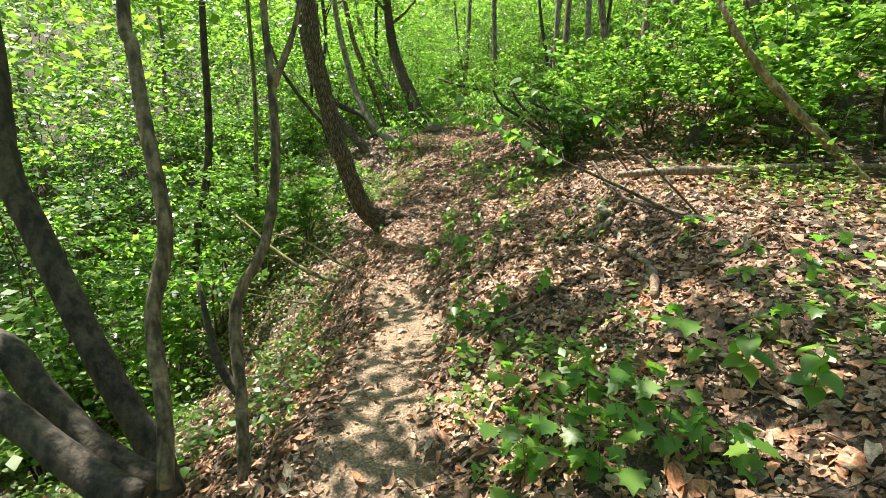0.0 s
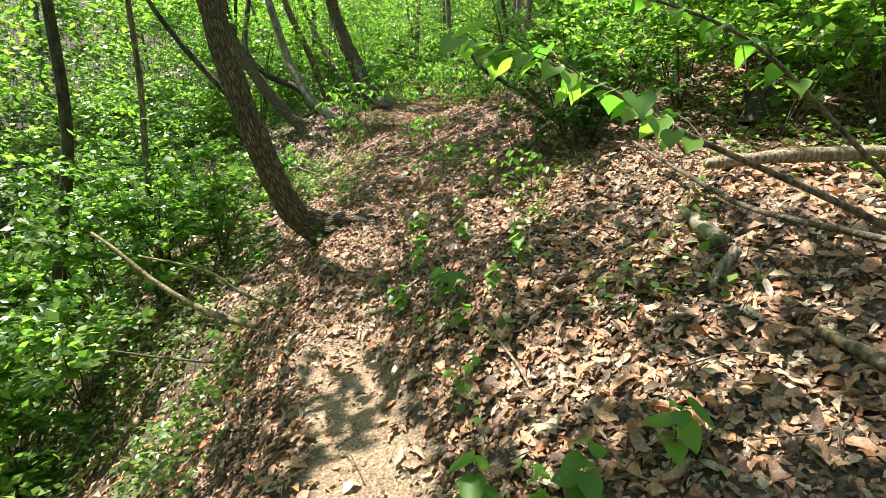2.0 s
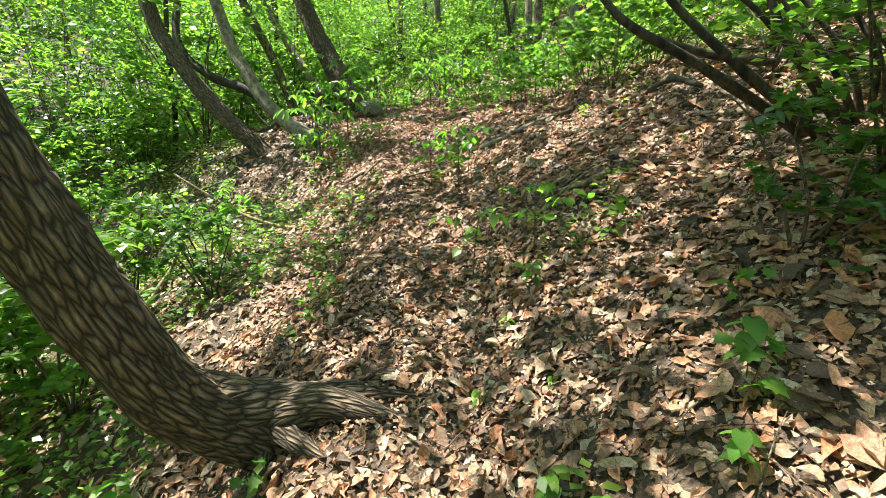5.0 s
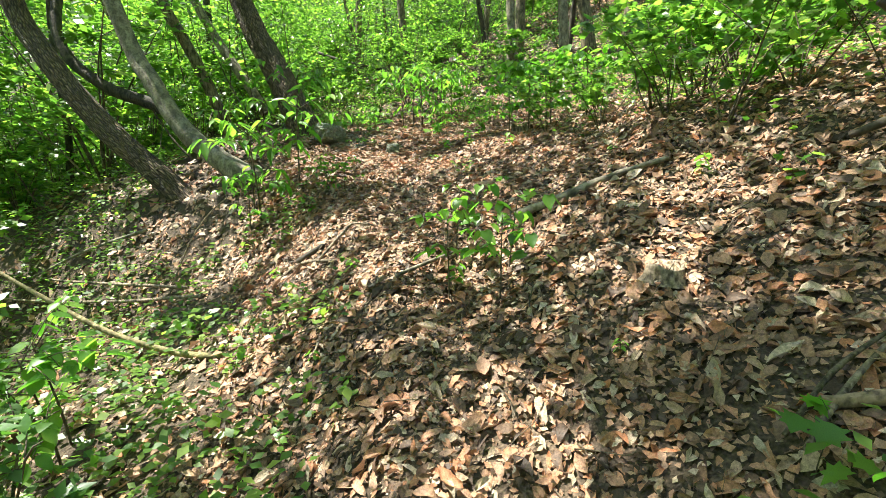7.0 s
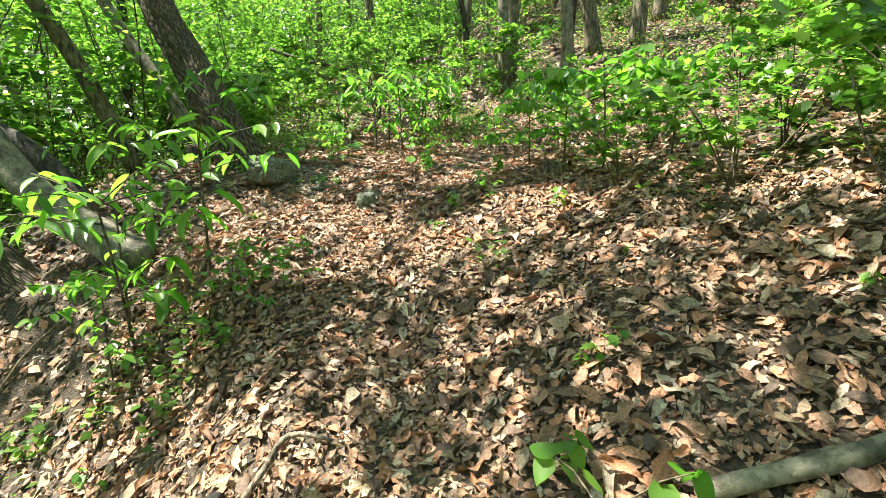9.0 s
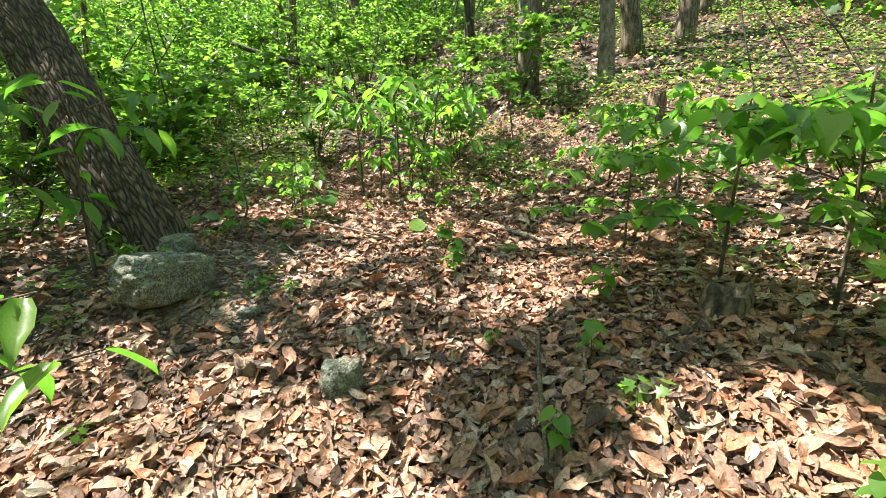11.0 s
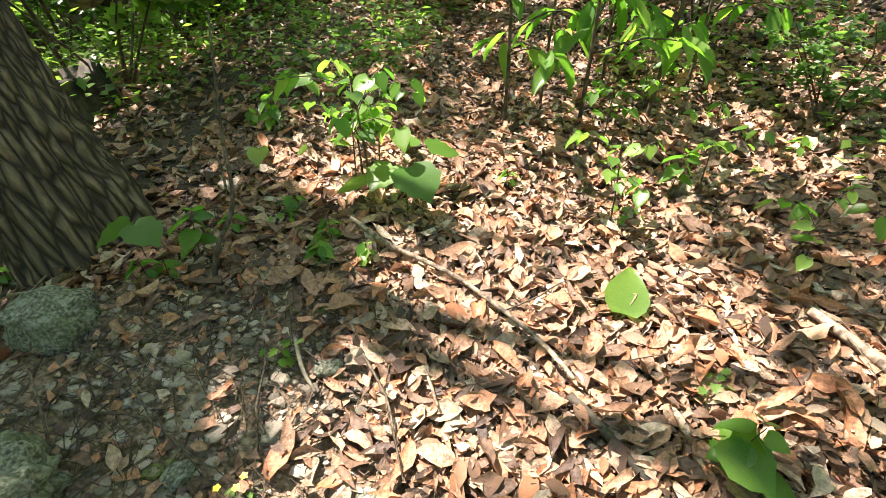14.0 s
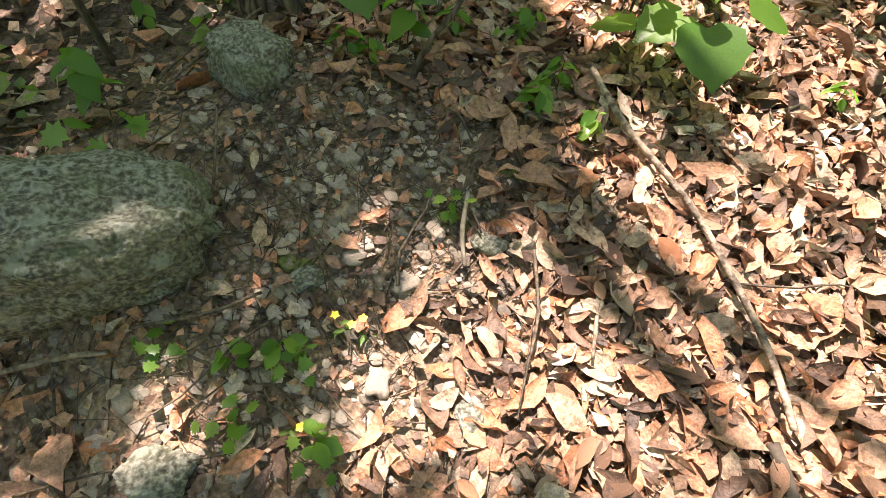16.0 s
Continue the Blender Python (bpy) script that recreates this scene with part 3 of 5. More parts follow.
# ground places kept darker by extra leaves added overhead (x, y, reach)
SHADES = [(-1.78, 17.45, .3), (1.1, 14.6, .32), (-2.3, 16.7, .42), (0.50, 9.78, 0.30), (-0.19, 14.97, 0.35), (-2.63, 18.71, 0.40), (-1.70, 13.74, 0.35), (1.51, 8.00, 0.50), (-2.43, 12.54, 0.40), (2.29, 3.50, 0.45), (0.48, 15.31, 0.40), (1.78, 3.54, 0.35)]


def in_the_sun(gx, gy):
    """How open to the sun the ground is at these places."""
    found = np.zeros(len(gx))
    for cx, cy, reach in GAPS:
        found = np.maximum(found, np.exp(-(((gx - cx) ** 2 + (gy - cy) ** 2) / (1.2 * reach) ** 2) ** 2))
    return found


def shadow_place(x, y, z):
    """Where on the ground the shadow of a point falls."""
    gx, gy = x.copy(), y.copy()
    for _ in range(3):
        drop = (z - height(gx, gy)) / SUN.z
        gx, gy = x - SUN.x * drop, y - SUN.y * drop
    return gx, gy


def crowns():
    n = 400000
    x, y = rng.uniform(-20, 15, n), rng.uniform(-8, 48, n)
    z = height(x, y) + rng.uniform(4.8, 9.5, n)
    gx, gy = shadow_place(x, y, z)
    # added clumps of leaves, set along the sun's line to shade these places
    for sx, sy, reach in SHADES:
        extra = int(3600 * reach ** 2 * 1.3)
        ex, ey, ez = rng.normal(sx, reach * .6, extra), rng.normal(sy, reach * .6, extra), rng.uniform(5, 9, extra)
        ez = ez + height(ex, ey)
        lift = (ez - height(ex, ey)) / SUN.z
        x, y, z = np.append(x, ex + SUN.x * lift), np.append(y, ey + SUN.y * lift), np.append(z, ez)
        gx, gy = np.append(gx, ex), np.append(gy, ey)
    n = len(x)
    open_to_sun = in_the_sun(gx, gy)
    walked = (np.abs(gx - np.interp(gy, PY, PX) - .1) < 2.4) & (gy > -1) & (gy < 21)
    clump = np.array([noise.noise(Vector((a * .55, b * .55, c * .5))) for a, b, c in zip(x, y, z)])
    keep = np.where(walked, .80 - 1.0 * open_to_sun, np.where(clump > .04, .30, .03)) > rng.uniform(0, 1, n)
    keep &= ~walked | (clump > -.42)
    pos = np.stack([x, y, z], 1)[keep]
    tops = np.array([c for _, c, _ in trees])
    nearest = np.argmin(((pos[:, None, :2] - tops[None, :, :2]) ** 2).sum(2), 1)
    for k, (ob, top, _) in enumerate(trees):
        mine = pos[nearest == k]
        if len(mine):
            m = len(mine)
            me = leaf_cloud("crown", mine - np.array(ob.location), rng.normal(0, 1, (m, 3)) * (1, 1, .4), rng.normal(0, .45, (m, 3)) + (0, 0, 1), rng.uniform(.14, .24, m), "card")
            tagged(part("crown", me, CANOPY, ob, "sunlit yellow-green leaves, placed overhead to dapple the ground with shade"), kind="stuff")


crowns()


# ---- shrubs ----
def shrub(seed, size, leaves, blade_kind, leaf_length, mat, label, category="shrub", stems=6, spread=.55, twig=.009, flat=.5):
    r = np.random.default_rng(seed)
    ob = thing("shrub", (0, 0, 0), label, category)
    tips, lines = [], []
    for k in range(stems):
        a, lean = r.uniform(0, 6.28), r.uniform(.15, spread)
        h = size * r.uniform(.7, 1.1)
        e = np.array((math.cos(a) * lean * h, math.sin(a) * lean * h, h))
        line = [np.zeros(3) + r.normal(0, .02, 3) * (1, 1, 0) - (0, 0, .05), e * (.3, .3, .4) + r.normal(0, .04, 3), e * (.65, .65, .75) + r.normal(0, .05, 3), e]
        v, f = tube(line, [twig * 1.5, twig, twig * .7, twig * .3], sides=4, steps=2)
        part("stem", made("stem", v, f), TWIG, ob)
        lines.append(spline(line, 8))
    side = []
    for line in lines:
        for _ in range(4):
            s = line[r.integers(8, len(line) - 1)]
            a = r.uniform(0, 6.28)
            e = s + np.array((math.cos(a), math.sin(a), r.uniform(-.1, .5))) * size * r.uniform(.2, .42)
            side.append((s, e))
    v, f = joined([tube([s, (s + e) / 2 + (0, 0, .02), e], [twig * .5, twig * .4, twig * .2], sides=3, steps=1) for s, e in side])
    tagged(part("twig_spray", made("twig_spray", v, f), TWIG, ob), kind="stuff")
    n = leaves
    pick = r.integers(0, len(side), n)
    s, e = np.array([q[0] for q in side])[pick], np.array([q[1] for q in side])[pick]
    along = r.uniform(.1, 1.05, (n, 1))
    pos = s + (e - s) * along + r.normal(0, .02 * size, (n, 3))
    way = unit(e - s) + r.normal(0, .7, (n, 3))
    way[:, 2] *= .5
    me = leaf_cloud("foliage", pos, way, r.normal(0, flat, (n, 3)) + (0, 0, 1), leaf_length * r.uniform(.6, 1.25, n), blade_kind)
    tagged(part("foliage", me, mat, ob), kind="stuff")
    return ob


SHRUBS = [shrub(1, 1.7, 1100, "card", .12, SHRUB, "leafy green woodland shrub with thin stems", spread=.8),
          shrub(2, 1.2, 850, "card", .115, SHRUB, "low leafy green shrub on the slope", spread=.9),
          shrub(3, 2.5, 1400, "card", .13, SHRUB, "tall leafy green shrub with bent stems", spread=.7, twig=.014),
          shrub(4, .8, 600, "plain", .085, HERB, "dark green low undergrowth bush", spread=1.0),
          shrub(5, 1.9, 400, "lobed", .145, SHRUB, "young maple bush with lobed bright leaves", spread=.9)]
for ob, (x, y) in zip(SHRUBS, ((-6.0, 9.0), (-4.0, 11.0), (-7.0, 14.0), (-2.6, 10.2), (-5.5, 5.5))):
    ob.location = ground_point(x, y, -.03)


def scaled(ob, s):
    ob.scale = (s, s, s)
    return ob


def plant(source, x, y, scale=1.0, turn=0.0, sink=0.03):
    return scaled(copy_thing(source, Matrix.LocRotScale(ground_point(x, y, -sink), Euler((0, 0, turn)), None)), scale)


grow = random.Random(11)
count = 0
while count < 195:
    x, y = grow.uniform(-11, 11), grow.uniform(-2, 33)
    d = x - np.interp(y, PY, PX)
    if d < 0:
        clear = 2.7
        if -d < clear or (y > 14 and y < 18.5 and d > -2.9):
            continue
    elif y < 21.5 and d < 4.6 + (1.0 if y < 4 else 0) or (y >= 21.5 and d < 1.5 and y < 22):
        continue
    if 10.5 < y < 16.5 and -5.4 < d < 0:
        continue
    if d > 4 and grow.random() < .35:
        continue
    if d > 1 and y > 18 and x < 8 and grow.random() < .55:
        continue
    count += 1
    k = grow.choices(range(5), (3, 3, 3, 2, 2))[0]
    if d < 0 and -d < 3.4:
        k = grow.choice((1, 3, 1))
    ob = scaled(plant(SHRUBS[k], x, y, 1.0, grow.uniform(0, 6.28)), grow.uniform(.75, 1.3))
    tagged(ob, group="woodland shrubs")

# ---- the far side of the valley and the woods beyond: leaves without number ----
def far_woods():
    """Understorey: level sprays of leaves in storeys on thin dark stems, with gaps between."""
    n = 26000
    x, y = rng.uniform(-23, 17, n), rng.uniform(-1, 46, n)
    d = x - np.interp(y, PY, PX)
    away = np.where(d < 0, -d - 3.0, d - 9.0)
    away = np.where((y > 10) & (y < 16.5) & (d < 0), away - 2.2, away)
    away = np.where(y > 24, np.maximum(away, y - 25.5), away)
    tall = np.array([noise.noise(Vector((a * .28, b * .28, 3))) for a, b in zip(x, y)])
    top = np.clip(2.4 + 5.0 * tall + .6 * np.maximum(away, 0), .4, 14)
    up = .15 + top * rng.uniform(0, 1, n) ** .75
    clump = np.array([noise.noise(Vector((a * .7, b * .7, c * .8))) for a, b, c in zip(x, y, up)])
    # sprays whose shadow would fall on a GAPS place are left out
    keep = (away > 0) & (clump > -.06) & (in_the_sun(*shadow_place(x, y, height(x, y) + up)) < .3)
    x, y, up, away = x[keep], y[keep], up[keep], away[keep]
    m, each = len(x), 26
    centre = np.stack([x, y, height(x, y) + up], 1)
    facing = unit(rng.normal(0, .30, (m, 3)) + (0, 0, 1))
    reach = rng.uniform(.22, .55, m) * (1 + .05 * np.minimum(away, 18))
    along = unit(np.cross(facing, rng.normal(0, 1, (m, 3))))
    across = np.cross(facing, along)
    u, v = rng.normal(0, .62, (m, each)), rng.normal(0, .36, (m, each))
    pos = centre[:, None] + (u[..., None] * along[:, None] + v[..., None] * across[:, None] + rng.normal(0, .07, (m, each))[..., None] * facing[:, None]) * reach[:, None, None]
    ways = along[:, None] * np.sign(u)[..., None] * .5 + across[:, None] * np.sign(v)[..., None] + rng.normal(0, .35, (m, each, 3))
    ups = facing[:, None] + rng.normal(0, .24, (m, each, 3))
    lengths = rng.uniform(.08, .15, (m, each)) * (1 + .06 * np.minimum(away, 18))[:, None]
    me = leaf_cloud("far_woods", pos.reshape(-1, 3), ways.reshape(-1, 3), ups.reshape(-1, 3), lengths.ravel(), "card")
    tagged(part("far_woods", me, SHRUB), "sunlit green understorey leaves filling the woods", "foliage", kind="stuff")
    stems = []
    for k in range(0, m, 9):
        b = np.array(ground_point(x[k], y[k], -.05))
        e = centre[k] + (0, 0, .3)
        lean = rng.normal(0, .22, 3) * (1, 1, 0) * (e[2] - b[2])
        w = rng.uniform(.006, .02)
        stems.append(tube([b - lean, (b + e) / 2 - lean * .35 + rng.normal(0, .08, 3), e], [w, w * .8, w * .35], sides=4, steps=3))
    v, f = joined(stems)
    tagged(part("understorey_stems", made("understorey_stems", v, f), TWIG), "thin dark stems of the understorey", "stems", kind="stuff")


far_woods()

WOODED, t, p = material("wooded_hillside")
col = ramp(t, noise_at(t, .9, 8), (0.35, (0.03, 0.06, 0.015)), (0.5, (0.11, 0.18, 0.03)), (0.65, (0.26, 0.34, 0.07)))
t.links.new(col, p.inputs["Base Color"])
p.inputs["Roughness"].default_value = 0.9
relief(t, p, noise_at(t, 1.5, 8), 1.0, 0.6)


def backdrop():
    """The leafy hillsides all round, beyond sixty metres."""
    a = np.linspace(0, 2 * np.pi, 181)
    rows = np.linspace(0, 1, 12)
    v = []
    for s in rows:
        for q in a:
            n = noise.noise(Vector((4 * math.cos(q), 4 * math.sin(q), s * 3)))
            r = 62 + 14 * s + 5 * n
            v.append((r * math.sin(q), 14 + r * math.cos(q), -16 + s * (42 + 8 * noise.noise(Vector((6 * math.cos(q), 6 * math.sin(q), 9))))))
    w = len(a)
    f = [(j * w + i, j * w + i + 1, (j + 1) * w + i + 1, (j + 1) * w + i) for j in range(len(rows) - 1) for i in range(w - 1)]
    tagged(part("backdrop", made("backdrop", v, f), WOODED), "distant hillside covered with green woods", "hillside", kind="structure")


backdrop()


def slopes(x, y):
    e = .05
    return unit(np.stack([-(height(x + e, y) - height(x - e, y)) / (2 * e), -(height(x, y + e) - height(x, y - e)) / (2 * e), np.ones_like(x)], 1))


# ---- leaf litter ----
def litter():
    for name, n, low, high, kind, longest in (("leaf_litter", 42000, -1.5, 2.2, "dead", .13), ("long_leaf_litter", 16000, -1.5, 2.2, "long", .15), ("bank_leaf_litter", 75000, -3.0, 5.0, "plain", .12),
                                              ("leaf_fragments", 130000, -1.6, 3.0, "card", .045), ("deep_leaf_litter", 9000, -1.2, 2.4, "long", .13), ("broken_leaf_litter", 15000, -1.2, 2.4, "dead", .11)):
        y = rng.uniform(14.2, 18.8, n) if name in ("deep_leaf_litter", "broken_leaf_litter") else rng.uniform(-.8, 22, n)
        d = rng.uniform(low, high, n)
        x = d + np.interp(y, PY, PX)
        keep = np.ones(n, bool)
        if kind == "plain":
            keep &= (d < -1.2) | (d > 1.9)
        keep &= rng.uniform(0, 1, n) > .93 * np.exp(-(d / .40) ** 4) * np.clip((6.6 - y) / 1.5, 0, 1)
        keep &= rng.uniform(0, 1, n) > (.55 if kind == "card" else .95) * bare_patch(x, y)
        keep &= rng.uniform(0, 1, n) > .28 * np.clip(-d - .4, 0, 1) * (y < 13)
        x, y = x[keep], y[keep]
        m = len(x)
        up = slopes(x, y) + rng.normal(0, .25, (m, 3))
        way = np.cross(up, rng.normal(0, 1, (m, 3)))
        length = np.clip(rng.lognormal(-2.68, .36, m) * (.48 if kind == "card" else 1.25 if kind == "long" else 1), .014, longest)
        me = leaf_cloud(name, np.stack([x, y, height(x, y) + rng.uniform(.0, .034, m)], 1), way, up, length, kind, .30, 1.0)
        tagged(part(name, me, DEAD), "dry brown fallen leaves covering the forest floor", "leaves", kind="stuff")
    n = 60000
    x, y = rng.uniform(-7, 12, n), rng.uniform(-1, 32, n)
    d = x - np.interp(y, PY, PX)
    keep = ((d > 4.6) | (d < -2.8) | (y > 21))
    x, y = x[keep], y[keep]
    m = len(x)
    up = slopes(x, y) + rng.normal(0, .25, (m, 3))
    me = leaf_cloud("far_leaf_litter", np.stack([x, y, height(x, y) + rng.uniform(.01, .04, m)], 1), np.cross(up, rng.normal(0, 1, (m, 3))), up, rng.uniform(.08, .15, m), "card", .2)
    tagged(part("far_leaf_litter", me, DEAD), "dry brown fallen leaves on the hillside", "leaves", kind="stuff")


litter()


def twig_litter():
    pieces = []
    r = np.random.default_rng(3)
    for _ in range(760):
        y = r.uniform(0, 20)
        x = np.interp(y, PY, PX) + r.uniform(-1.6, 2.8)
        a, l = r.uniform(0, 6.28), r.uniform(.08, .42)
        q = [ground_point(x + math.cos(a) * l * s, y + math.sin(a) * l * s, .034 + r.uniform(0, .025)) + Vector(r.normal(0, .015, 3) * (1, 1, .3)) for s in (0, .35, .7, 1)]
        w = r.uniform(.0015, .005)
        pieces.append(tube([tuple(v) for v in q], [w, w * .9, w * .7, w * .4], sides=4, steps=2))
    for _ in range(1100):
        x, y = r.normal(-1.85, .5), r.normal(16.75, .5)
        a, l, w = r.uniform(0, 6.28), r.uniform(.03, .2), r.uniform(.0008, .0024)
        bend = r.normal(0, .18)
        q = [ground_point(x + math.cos(a + bend * s) * l * s, y + math.sin(a + bend * s) * l * s, .012 + r.uniform(0, .01)) for s in (0, .5, 1)]
        pieces.append(tube([tuple(v) for v in q], [w, w, w * .6], sides=3, steps=2))
    v, f = joined(pieces)
    tagged(part("fallen_twigs", made("fallen_twigs", v, f), TWIG), "thin dry twigs scattered over the fallen leaves", "twigs", kind="stuff")


twig_litter()


# ---- logs, sticks and stumps ----
def stick(name, points, radii, mat, label, category="branch", **shape):
    ob = thing(name, points[0], label, category)
    shape = {"sides": 10, "steps": 5, "rough": .18, "wave": .02, **shape}
    stem_part("wood", points, radii, mat, ob, **shape)
    return ob


def laid(spots, up):
    return [tuple(ground_point(x, y, up + .018)) for x, y in spots]


stick("fallen_branch", [(-1.11, 6.61, -0.86), (-1.74, 6.57, -0.74), (-2.29, 6.59, -0.48), (-2.72, 6.63, -0.17), (-3.11, 6.66, 0.09)], [.042, .036, .03, .024, .015], GREENWOOD, "pale peeled branch jutting out over the slope")
stick("fallen_branch", [(-0.94, 6.6, -0.64), (-1.45, 6.59, -0.49), (-1.87, 6.61, -0.25), (-2.55, 6.58, -0.1)], [.02, .018, .014, .01], GREENWOOD, "thin pale branch jutting out over the slope")
stick("fallen_branch", [(-1.13, 6.45, -1.02), (-1.61, 6.35, -1.14), (-2.25, 6.29, -1.08), (-2.73, 6.25, -1.03)], [.014, .014, .012, .008], TWIG, "thin brown branch hanging over the slope")
stick("fallen_branch", [(-1.74, 11.59, 0.17), (-2.19, 11.59, 0.07), (-2.73, 11.64, 0.16), (-3.26, 11.72, 0.4), (-3.83, 11.84, 0.73)], [.02, .026, .022, .018, .012], GREENWOOD, "curved green-brown branch reaching over the slope")
stick("fallen_branch", laid(((-2.88, 12.90), (-4.43, 13.67), (-7.44, 14.89)), .06), [.02, .018, .012], STICK, "dry branch lying on the slope")
stick("fallen_branch", laid(((-3.14, 13.18), (-5.13, 14.19), (-7.65, 15.41)), .10), [.018, .015, .01], STICK, "dry branch lying on the slope")
stick("fallen_branch", laid(((-4.21, 14.45), (-5.09, 14.45), (-5.83, 14.47)), .10), [.022, .018, .012], PALE, "grey branch lying on the slope")
stick("fallen_log", laid(((0.06, 11.97), (0.46, 11.89), (0.74, 11.84), (1.11, 11.74)), .03), [.031, .034, .028, .018], PALE, "grey lichened log lying on the leaves", "log", rough=.3)
stick("fallen_stick", laid(((-0.85, 11.44), (-0.57, 11.64), (-0.42, 11.77)), .03), [.012, .014, .009], PALE, "short pale stick among the leaves")
stick("exposed_root", laid(((-1.12, 11.82), (-1.38, 12.16), (-1.74, 12.44), (-2.02, 12.26)), .015), [.008, .014, .014, .008], STICK, "bare root across the path", "root")
stick("fallen_stick", laid(((-1.54, 12.33), (-1.37, 12.52), (-1.28, 12.65), (-1.06, 12.58)), .03), [.012, .014, .012, .006], STICK, "forked dry stick on the path")
stick("fallen_log", laid(((-1.79, 12.50), (-1.56, 12.56)), .02), [.03, .022], DARKBARK, "short dark piece of wood", "log")
stick("fallen_log", [(2.41, 5.6, 1.03), (3.17, 5.75, 1.08), (3.99, 5.92, 1.11), (4.87, 6.09, 1.15), (5.63, 6.24, 1.17)], [.035, .05, .05, .045, .03], STICK, "long dry log lying across the bank", "log")
stick("fallen_branch", laid(((2.25, 6.71), (2.38, 5.12), (2.76, 4.48), (2.89, 4.03)), .10), [.012, .016, .018, .014], TWIG, "dark bare branch lying on the bank")
stick("fallen_branch", [(2.08, 6.83, 1.83), (2.37, 6.77, 1.46), (2.78, 6.67, 0.93), (3.47, 6.64, 0.51), (4.2, 6.64, 0.19)], [.01, .014, .014, .012, .008], TWIG, "dark bare branch arching down to the bank")
stick("fallen_log", laid(((2.33, 4.21), (2.42, 3.89), (2.41, 3.56), (2.36, 3.24)), .03), [.024, .03, .034, .028], ROT, "rotten grey-brown log sunk in leaves", "log", rough=.35)
stick("dead_wood", laid(((2.19, 5.35), (2.20, 5.05), (2.22, 4.86)), .07), [.02, .045, .05], PALE, "weathered grey piece of dead wood", "log", rough=.35)
stick("dead_wood", laid(((2.27, 4.78), (2.15, 4.68), (2.09, 4.59)), .05), [.03, .022, .012], STICK, "weathered grey branch stub on leaves", "branch", rough=.3)
stick("fallen_branch", laid(((1.06, 4.82), (1.17, 4.59), (1.23, 4.39)), .04), [.006, .008, .006], STICK, "thin dry stick on the leaves")
stick("fallen_branch", laid(((0.47, 9.65), (0.71, 9.77), (0.97, 9.81)), .04), [.007, .01, .006], TWIG, "thin dark stick on the leaves")
stick("fallen_log", laid(((0.61, 9.71), (0.85, 9.59), (0.97, 9.63)), .03), [.022, .028, .03], ROT, "short piece of rotten wood", "log", rough=.4)
stick("fallen_branch", laid(((1.67, 10.93), (1.85, 10.80), (1.93, 10.38)), .12), [.02, .03, .02], DARKBARK, "dark curved branch lying on the bank")
stick("overhanging_branch", [(1.18, 10.39, 2.15), (1.34, 10.36, 2.05), (1.62, 10.32, 1.93), (2.02, 10.29, 1.82), (2.44, 10.26, 1.77)], [.02, .026, .03, .033, .035], DARKBARK, "bare dark branch hanging above the bank")
stick("fallen_branch", laid(((0.49, 9.59), (0.67, 9.69), (0.89, 9.77)), .03), [.008, .012, .008], STICK, "thin dry stick on the leaves")
stick("fallen_stick", laid(((-0.12, 15.47), (-0.26, 15.08), (-0.36, 14.71)), .03), [.006, .01, .008], TWIG, "thin dark stick on the leaves")
stick("fallen_stick", laid(((0.02, 17.38), (0.17, 17.03), (0.40, 16.74)), .03), [.01, .016, .018], STICK, "dry grey-brown stick on the leaves")
stick("fallen_stick", laid(((0.01, 17.32), (0.12, 17.12), (0.23, 16.97), (0.31, 16.80)), .035), [.014, .017, .019, .017], STICK, "dry grey-brown stick on the leaves")
stick("fallen_stick", laid(((-1.55, 17.57), (-1.36, 17.43), (-1.12, 17.335), (-0.95, 17.21), (-0.83, 17.09), (-0.74, 16.96)), .045), [.009, .0095, .0085, .0085, .008, .007], STICK,
      "long bent dry stick on the leaves")
stick("fallen_stick", laid(((-0.74, 16.94), (-0.69, 16.88), (-0.55, 16.68)), .016), [.013, .012, .01], DARKBARK, "short dark stick among the leaves")
stick("fallen_stick", laid(((-1.56, 17.01), (-1.50, 16.92), (-1.44, 16.86)), .022), [.006, .0065, .005], PALE, "short grey stick on the soil")
stick("fallen_stick", laid(((-1.75, 16.50), (-1.80, 16.39), (-1.91, 16.26)), .02), [.004, .005, .004], TWIG, "thin dry stick on the soil")
stick("fallen_stick", laid(((-1.91, 16.20), (-1.98, 16.13), (-2.07, 16.01)), .02), [.006, .007, .006], STICK, "thin pale stick on the soil")
stick("fallen_stick", laid(((-2.55, 17.16), (-2.49, 16.93), (-2.40, 16.70)), .02), [.004, .005, .004], TWIG, "thin dark twig on the soil")
stick("fallen_stick", laid(((-2.22, 16.76), (-2.00, 16.57), (-1.86, 16.37)), .02), [.003, .004, .003], TWIG, "thin dark twig beside a rock")
stick("fallen_stick", laid(((-1.16, 17.00), (-1.12, 16.93), (-1.09, 16.87)), .02), [.004, .005, .004], STICK, "short dry stick on the leaves")
stick("fallen_branch", [(-4.36, 27.13, 4.4), (-3.37, 26.89, 4.05), (-2.01, 26.6, 3.75)], [.06, .07, .05], DARKBARK, "dark dead trunk leaning among the shrubs")


